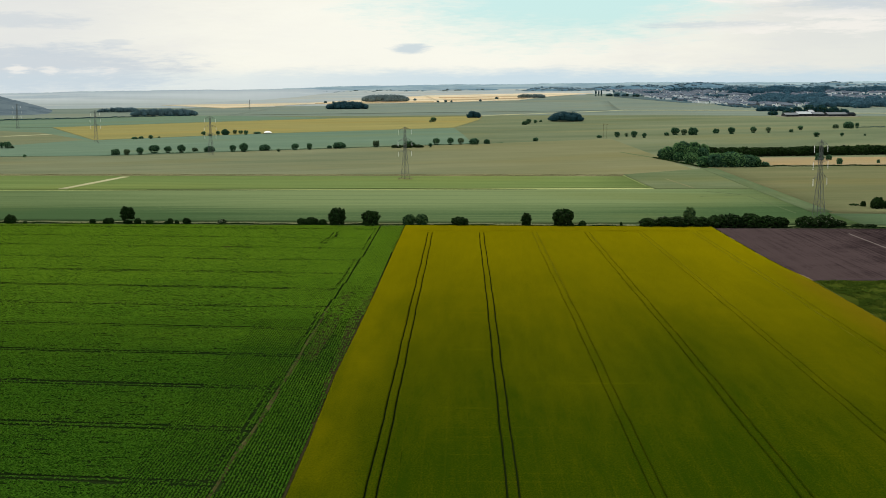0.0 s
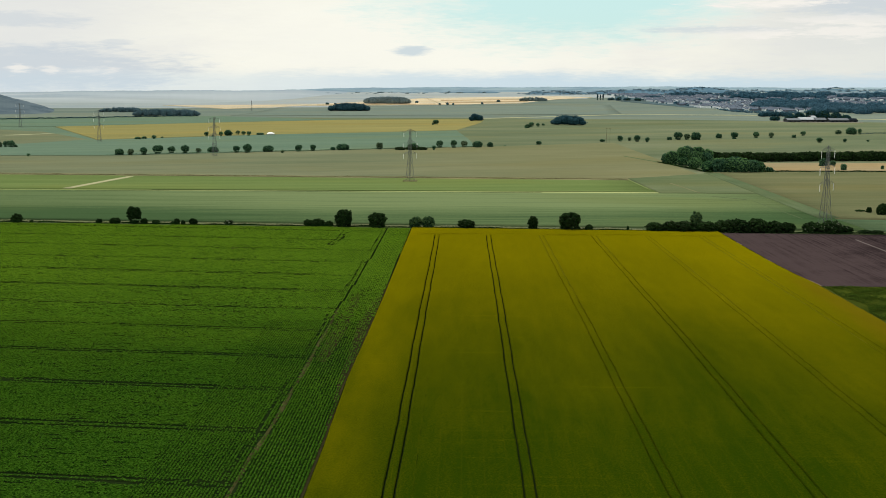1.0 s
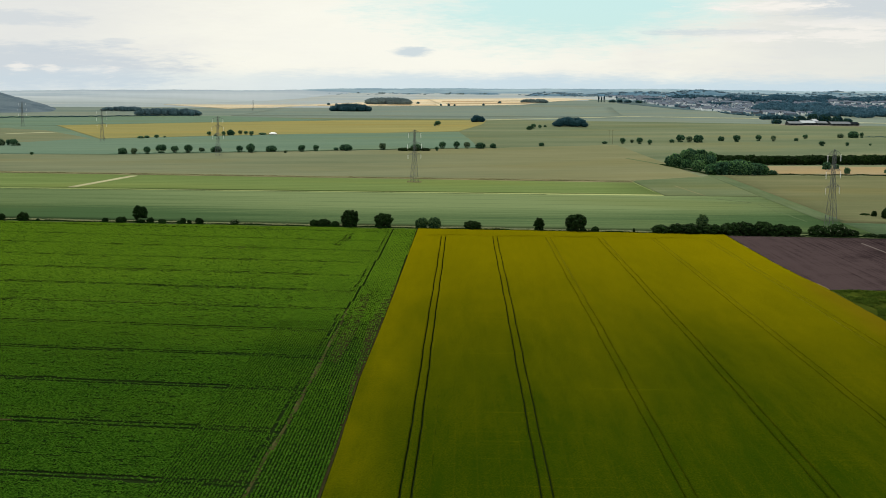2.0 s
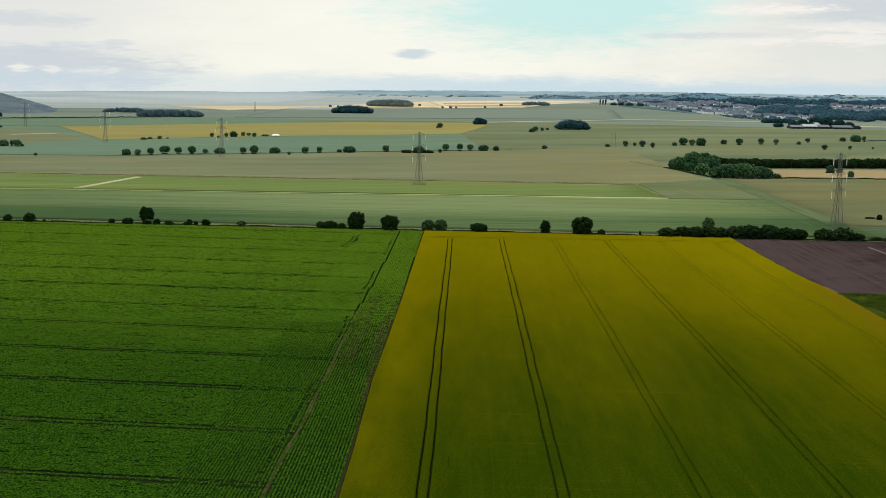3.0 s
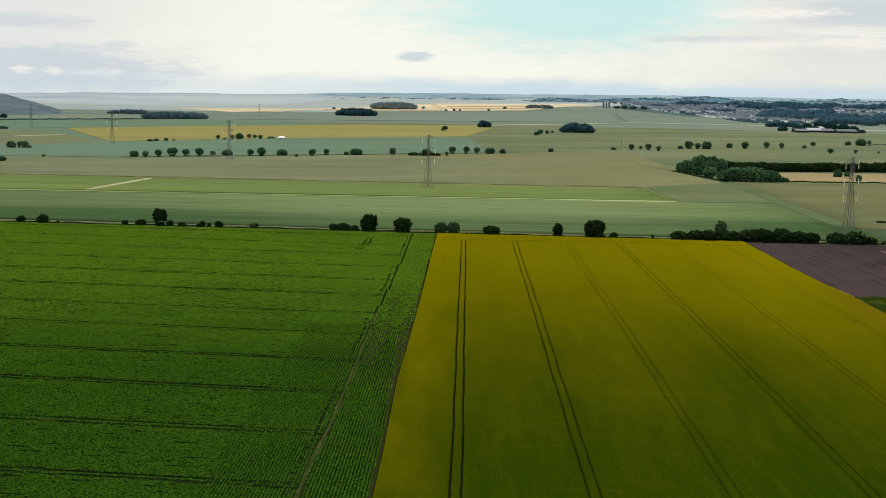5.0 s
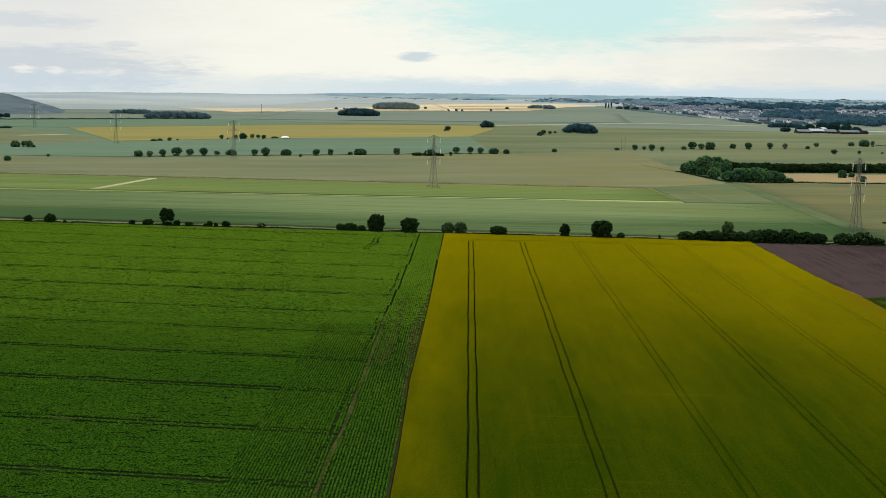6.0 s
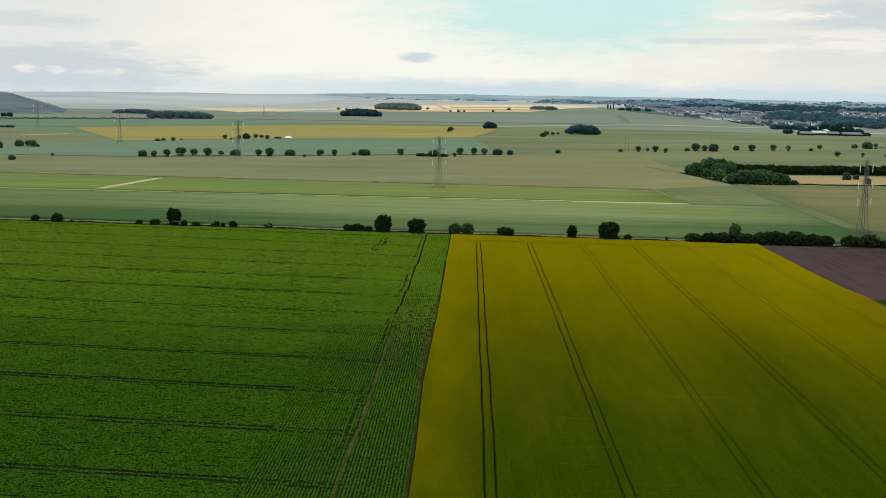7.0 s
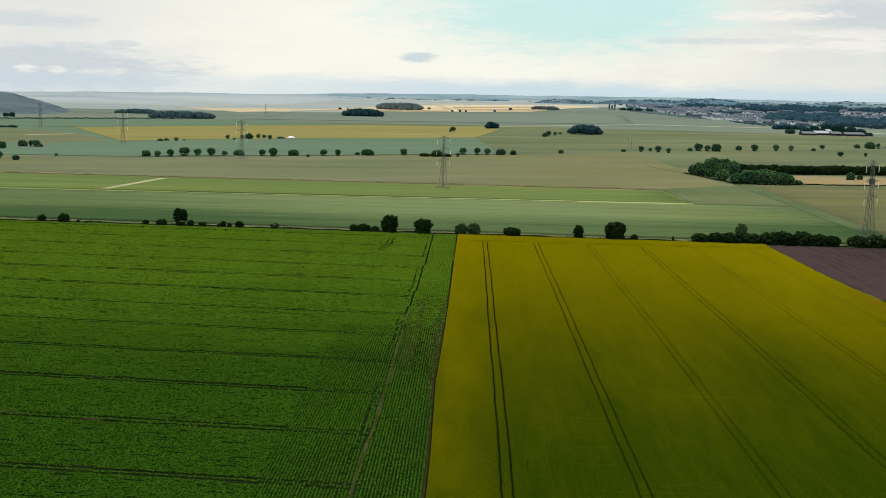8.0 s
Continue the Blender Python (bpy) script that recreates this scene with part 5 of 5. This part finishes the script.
def make_town():
    rng = np.random.default_rng(17)
    spots = []
    while len(spots) < 820:
        az = rng.uniform(7.0, 22.5)
        lo = town_edge(az)
        r = lo + rng.random() ** 1.25 * max(60, 4190 - lo)
        # streets follow rough rings, closer together towards the near edge
        street = round((r + 60 * math.sin(az * 1.7)) / 46) * 46 - 60 * math.sin(az * 1.7) + rng.uniform(-5, 5)
        if in_wood(az, street) or street < lo - 10:
            continue
        x, y = street * math.sin(radians(az)), street * math.cos(radians(az))
        if math.sin(x / 70 + 1) * math.sin(y / 95) + 0.5 * math.sin(x / 31 + y / 60) > 0.62:
            continue
        if any((x - p) ** 2 + (y - q) ** 2 < 170 for p, q, _, _ in spots):
            continue
        spots.append((x, y, -az + rng.uniform(-22, 22) + (90 if rng.random() < 0.15 else 0), int(rng.choice(5, p=[0.33, 0.16, 0.22, 0.19, 0.10]))))
    spots.sort(key=lambda p: math.hypot(p[0], p[1]))
    for spot in spots[:290]:
        house(*spot)
    verts, faces, slots = [], [], []
    for x, y, turn, kind in spots[290:]:
        c, s, z = math.cos(radians(turn)), math.sin(radians(turn)), terrain(x, y)
        for me, slot in zip(HOUSES[kind], (HOUSE_KINDS[kind][4], HOUSE_KINDS[kind][5], 1)):
            base = len(verts)
            verts += [(x + c * v.co.x - s * v.co.y, y + s * v.co.x + c * v.co.y, z + v.co.z) for v in me.vertices]
            for f in me.polygons:
                faces.append(tuple(base + i for i in f.vertices))
                slots.append(slot)
    tagged(new("far_houses", mesh_from("far_houses", verts, faces, list(HOUSE_MATS), slots)), "crowded houses of the far town, blue-grey from painted haze", "houses", kind="stuff")
    lobes = []
    # street and garden trees
    for _ in range(1150):
        az = rng.uniform(7.0, 24.0)
        lo = town_edge(az) - 10
        r = lo + rng.random() * max(80, 4210 - lo)
        s = rng.uniform(2.5, 5.0)
        x, y = r * math.sin(radians(az)), r * math.cos(radians(az))
        lobes.append((x, y, terrain(x, y) + s * 0.6, s * rng.uniform(0.9, 1.5), s * 0.75))
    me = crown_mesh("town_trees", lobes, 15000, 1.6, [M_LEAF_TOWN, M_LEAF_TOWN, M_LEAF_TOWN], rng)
    tagged(new("town_trees", me), "street and garden trees between the houses, blued by painted haze", "trees", kind="stuff")
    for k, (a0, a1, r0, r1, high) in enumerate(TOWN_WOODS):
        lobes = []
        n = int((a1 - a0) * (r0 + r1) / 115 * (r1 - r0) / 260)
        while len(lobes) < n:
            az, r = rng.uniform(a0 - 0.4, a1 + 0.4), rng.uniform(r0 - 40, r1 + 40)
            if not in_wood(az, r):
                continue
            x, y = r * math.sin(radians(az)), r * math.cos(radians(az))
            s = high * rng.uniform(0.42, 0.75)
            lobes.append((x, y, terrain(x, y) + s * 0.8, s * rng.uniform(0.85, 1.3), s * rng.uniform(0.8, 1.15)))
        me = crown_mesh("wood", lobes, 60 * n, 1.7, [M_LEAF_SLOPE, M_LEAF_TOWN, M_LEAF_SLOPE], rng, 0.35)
        tagged(new("wood", me), "wood between the town's streets, blued by painted haze", "wood", kind="stuff")
    # scrub before the first houses
    lobes = []
    for _ in range(150):
        az = rng.uniform(12.2, 17.0)
        r = town_edge(az) - rng.uniform(30, 110) * (0.4 + 0.6 * math.sin((az - 12.2) / 4.8 * math.pi))
        x, y = r * math.sin(radians(az)), r * math.cos(radians(az))
        s = rng.uniform(1.6, 3.6)
        lobes.append((x, y, terrain(x, y) + s * 0.5, s * 1.5, s * 0.8))
    me = crown_mesh("scrub", lobes, 3500, 1.3, [M_LEAF_BLUE, M_LEAF_TOWN, M_LEAF_TOWN], rng, 0.4)
    tagged(new("scrub", me), "grey-green scrub before the first houses", "scrub", kind="stuff")


# haze painted in: leaves and gardens both turned towards blue
M_LEAF_SLOPE = leaf("hazed_slope_leaf", (0.034, 0.105, 0.158), (0.090, 0.178, 0.230), 0.2)
M_HAZED_GARDEN = crop("gardens", (0.060, 0.110, 0.130), (0.115, 0.165, 0.180), 20, 900, 0.0, 40, 0.5)
field("town_ground", ((470, 3640), (600, 3190), (1150, 2900), (1700, 3800)), 0.5, M_HAZED_GARDEN, "gardens and yards of the town", 30)
field("town_ground", ((470, 3650), (1700, 3810), (1640, 4290), (560, 4420)), 0.5, M_HAZED_GARDEN, "gardens and yards of the far town", 30)
make_town()


# ---- distance ----
def ridge(name, azs, els, far, deeps, mat, label, seed, rough=0.03, step=0.15, trees=0, leafy=None, big=7.0):
    """A far range of hills: crest heights by bearing, a slope on both sides, with trees along it."""
    rng = np.random.default_rng(seed)
    az = np.arange(azs[0], azs[-1], step)
    el = np.interp(az, azs, els)
    wave = sum(rough * s * np.sin(az * k + rng.uniform(0, 6)) for k, s in ((0.5, 1.0), (1.3, 0.7), (3.1, 0.4), (7.7, 0.3), (17, 0.2), (41, 0.12)))
    el = el + wave
    deep = np.interp(az, azs, np.broadcast_to(deeps, len(azs)))
    steps = (0.0, 0.45, 0.85, 1.0, 0.7)
    rows = []
    for r, f in zip((far - deep, far - deep * 0.6, far - deep * 0.25, far + deep * 0, far + deep * 0.15), steps):
        x, y = r * np.sin(np.radians(az)), r * np.cos(np.radians(az))
        base = np.array([terrain(p, q) for p, q in zip(x, y)]) - 3
        crest = 65 + far * np.tan(np.radians(el))
        rows.append(np.stack([x, y, base + (np.maximum(crest, base + 1) - base) * f], -1))
    v = np.stack(rows)
    ob = new(name, grid_mesh(name, v[:, :, 0], v[:, :, 1], v[:, :, 2], mat))
    tagged(ob, label, "hills", kind="structure")
    if trees:
        lobes = []
        bands = rng.uniform(0, 3, 6)
        for _ in range(trees):
            i = int(rng.integers(len(az) - 1))
            # hedges and woods gather on a few lines along the slope
            u = (float(rng.choice(bands)) + rng.normal(0, 0.05)) if rng.random() < 0.6 else rng.uniform(0, 3.1)
            u = min(3.2, max(0.1, u))
            k = int(u)
            p = v[k, i] * (1 - u + k) + v[k + 1, i] * (u - k)
            s = big * rng.uniform(0.4, 1.0)
            lobes.append((p[0], p[1], p[2] + 0.3 * s, s * rng.uniform(1.0, 2.4), s * 0.6))
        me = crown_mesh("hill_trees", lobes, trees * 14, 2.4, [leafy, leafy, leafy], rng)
        tagged(new("hill_trees", me), "hazy blue-green trees along the far slopes", "trees", kind="stuff")


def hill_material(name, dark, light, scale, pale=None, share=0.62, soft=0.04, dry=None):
    """Woods and fields far off in hazed colours; pale fields lie in long strips between them."""
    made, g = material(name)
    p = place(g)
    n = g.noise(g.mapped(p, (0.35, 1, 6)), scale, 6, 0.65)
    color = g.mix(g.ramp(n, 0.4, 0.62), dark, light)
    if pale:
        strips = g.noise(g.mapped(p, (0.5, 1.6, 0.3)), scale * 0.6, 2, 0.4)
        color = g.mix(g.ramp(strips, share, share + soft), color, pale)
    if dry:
        # a broad band paled to imitate white glare in haze; dry gives its x limits
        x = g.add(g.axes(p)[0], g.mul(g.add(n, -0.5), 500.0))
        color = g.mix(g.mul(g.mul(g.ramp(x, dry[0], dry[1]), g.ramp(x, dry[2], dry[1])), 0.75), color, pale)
        # haze layers painted by depth: bluer crest, greyer near front
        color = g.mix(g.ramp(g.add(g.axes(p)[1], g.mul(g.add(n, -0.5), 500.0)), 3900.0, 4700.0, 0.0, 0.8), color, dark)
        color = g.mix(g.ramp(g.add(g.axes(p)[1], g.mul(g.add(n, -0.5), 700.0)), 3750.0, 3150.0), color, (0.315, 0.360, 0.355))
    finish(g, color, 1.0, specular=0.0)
    return made


# hill trees lightened and blued in place of haze
M_LEAF_HILL = leaf("hazed_hill_leaf", (0.13, 0.21, 0.265), (0.21, 0.30, 0.345), 0.1)
# distance haze is put into every hill colour below
M_HILL_NEAR = hill_material("hazed_wooded_hill", (0.092, 0.130, 0.160), (0.140, 0.182, 0.208), 0.012)
M_HILL_FAR = hill_material("hazed_far_hills", (0.31, 0.375, 0.43), (0.40, 0.46, 0.50), 0.004, (0.47, 0.515, 0.535), 0.54, 0.16, (-1500.0, -750.0, -330.0))
M_HILL_BLUE = hill_material("hazed_horizon_hills", (0.21, 0.31, 0.38), (0.32, 0.42, 0.47), 0.008)
M_HILL_MID = hill_material("hazed_blue_hills", (0.066, 0.140, 0.205), (0.125, 0.212, 0.275), 0.014, (0.26, 0.33, 0.36), 0.64)
M_HILL_OPEN = hill_material("hazed_open_hills", (0.095, 0.175, 0.235), (0.175, 0.255, 0.300), 0.014, (0.36, 0.40, 0.37), 0.56)
ridge("distant_hills", (-60, -21.4, -13.9, -9.5, -7.8, -5.5, -3.5), (-0.40, -0.43, -0.34, -0.30, -0.29, -0.36, -0.62), 4900, (1750, 1750, 1700, 1450, 1200, 700, 300), M_HILL_FAR, "plain and low hills on the horizon, haze painted in pale blue", 1, 0.012, 0.08)
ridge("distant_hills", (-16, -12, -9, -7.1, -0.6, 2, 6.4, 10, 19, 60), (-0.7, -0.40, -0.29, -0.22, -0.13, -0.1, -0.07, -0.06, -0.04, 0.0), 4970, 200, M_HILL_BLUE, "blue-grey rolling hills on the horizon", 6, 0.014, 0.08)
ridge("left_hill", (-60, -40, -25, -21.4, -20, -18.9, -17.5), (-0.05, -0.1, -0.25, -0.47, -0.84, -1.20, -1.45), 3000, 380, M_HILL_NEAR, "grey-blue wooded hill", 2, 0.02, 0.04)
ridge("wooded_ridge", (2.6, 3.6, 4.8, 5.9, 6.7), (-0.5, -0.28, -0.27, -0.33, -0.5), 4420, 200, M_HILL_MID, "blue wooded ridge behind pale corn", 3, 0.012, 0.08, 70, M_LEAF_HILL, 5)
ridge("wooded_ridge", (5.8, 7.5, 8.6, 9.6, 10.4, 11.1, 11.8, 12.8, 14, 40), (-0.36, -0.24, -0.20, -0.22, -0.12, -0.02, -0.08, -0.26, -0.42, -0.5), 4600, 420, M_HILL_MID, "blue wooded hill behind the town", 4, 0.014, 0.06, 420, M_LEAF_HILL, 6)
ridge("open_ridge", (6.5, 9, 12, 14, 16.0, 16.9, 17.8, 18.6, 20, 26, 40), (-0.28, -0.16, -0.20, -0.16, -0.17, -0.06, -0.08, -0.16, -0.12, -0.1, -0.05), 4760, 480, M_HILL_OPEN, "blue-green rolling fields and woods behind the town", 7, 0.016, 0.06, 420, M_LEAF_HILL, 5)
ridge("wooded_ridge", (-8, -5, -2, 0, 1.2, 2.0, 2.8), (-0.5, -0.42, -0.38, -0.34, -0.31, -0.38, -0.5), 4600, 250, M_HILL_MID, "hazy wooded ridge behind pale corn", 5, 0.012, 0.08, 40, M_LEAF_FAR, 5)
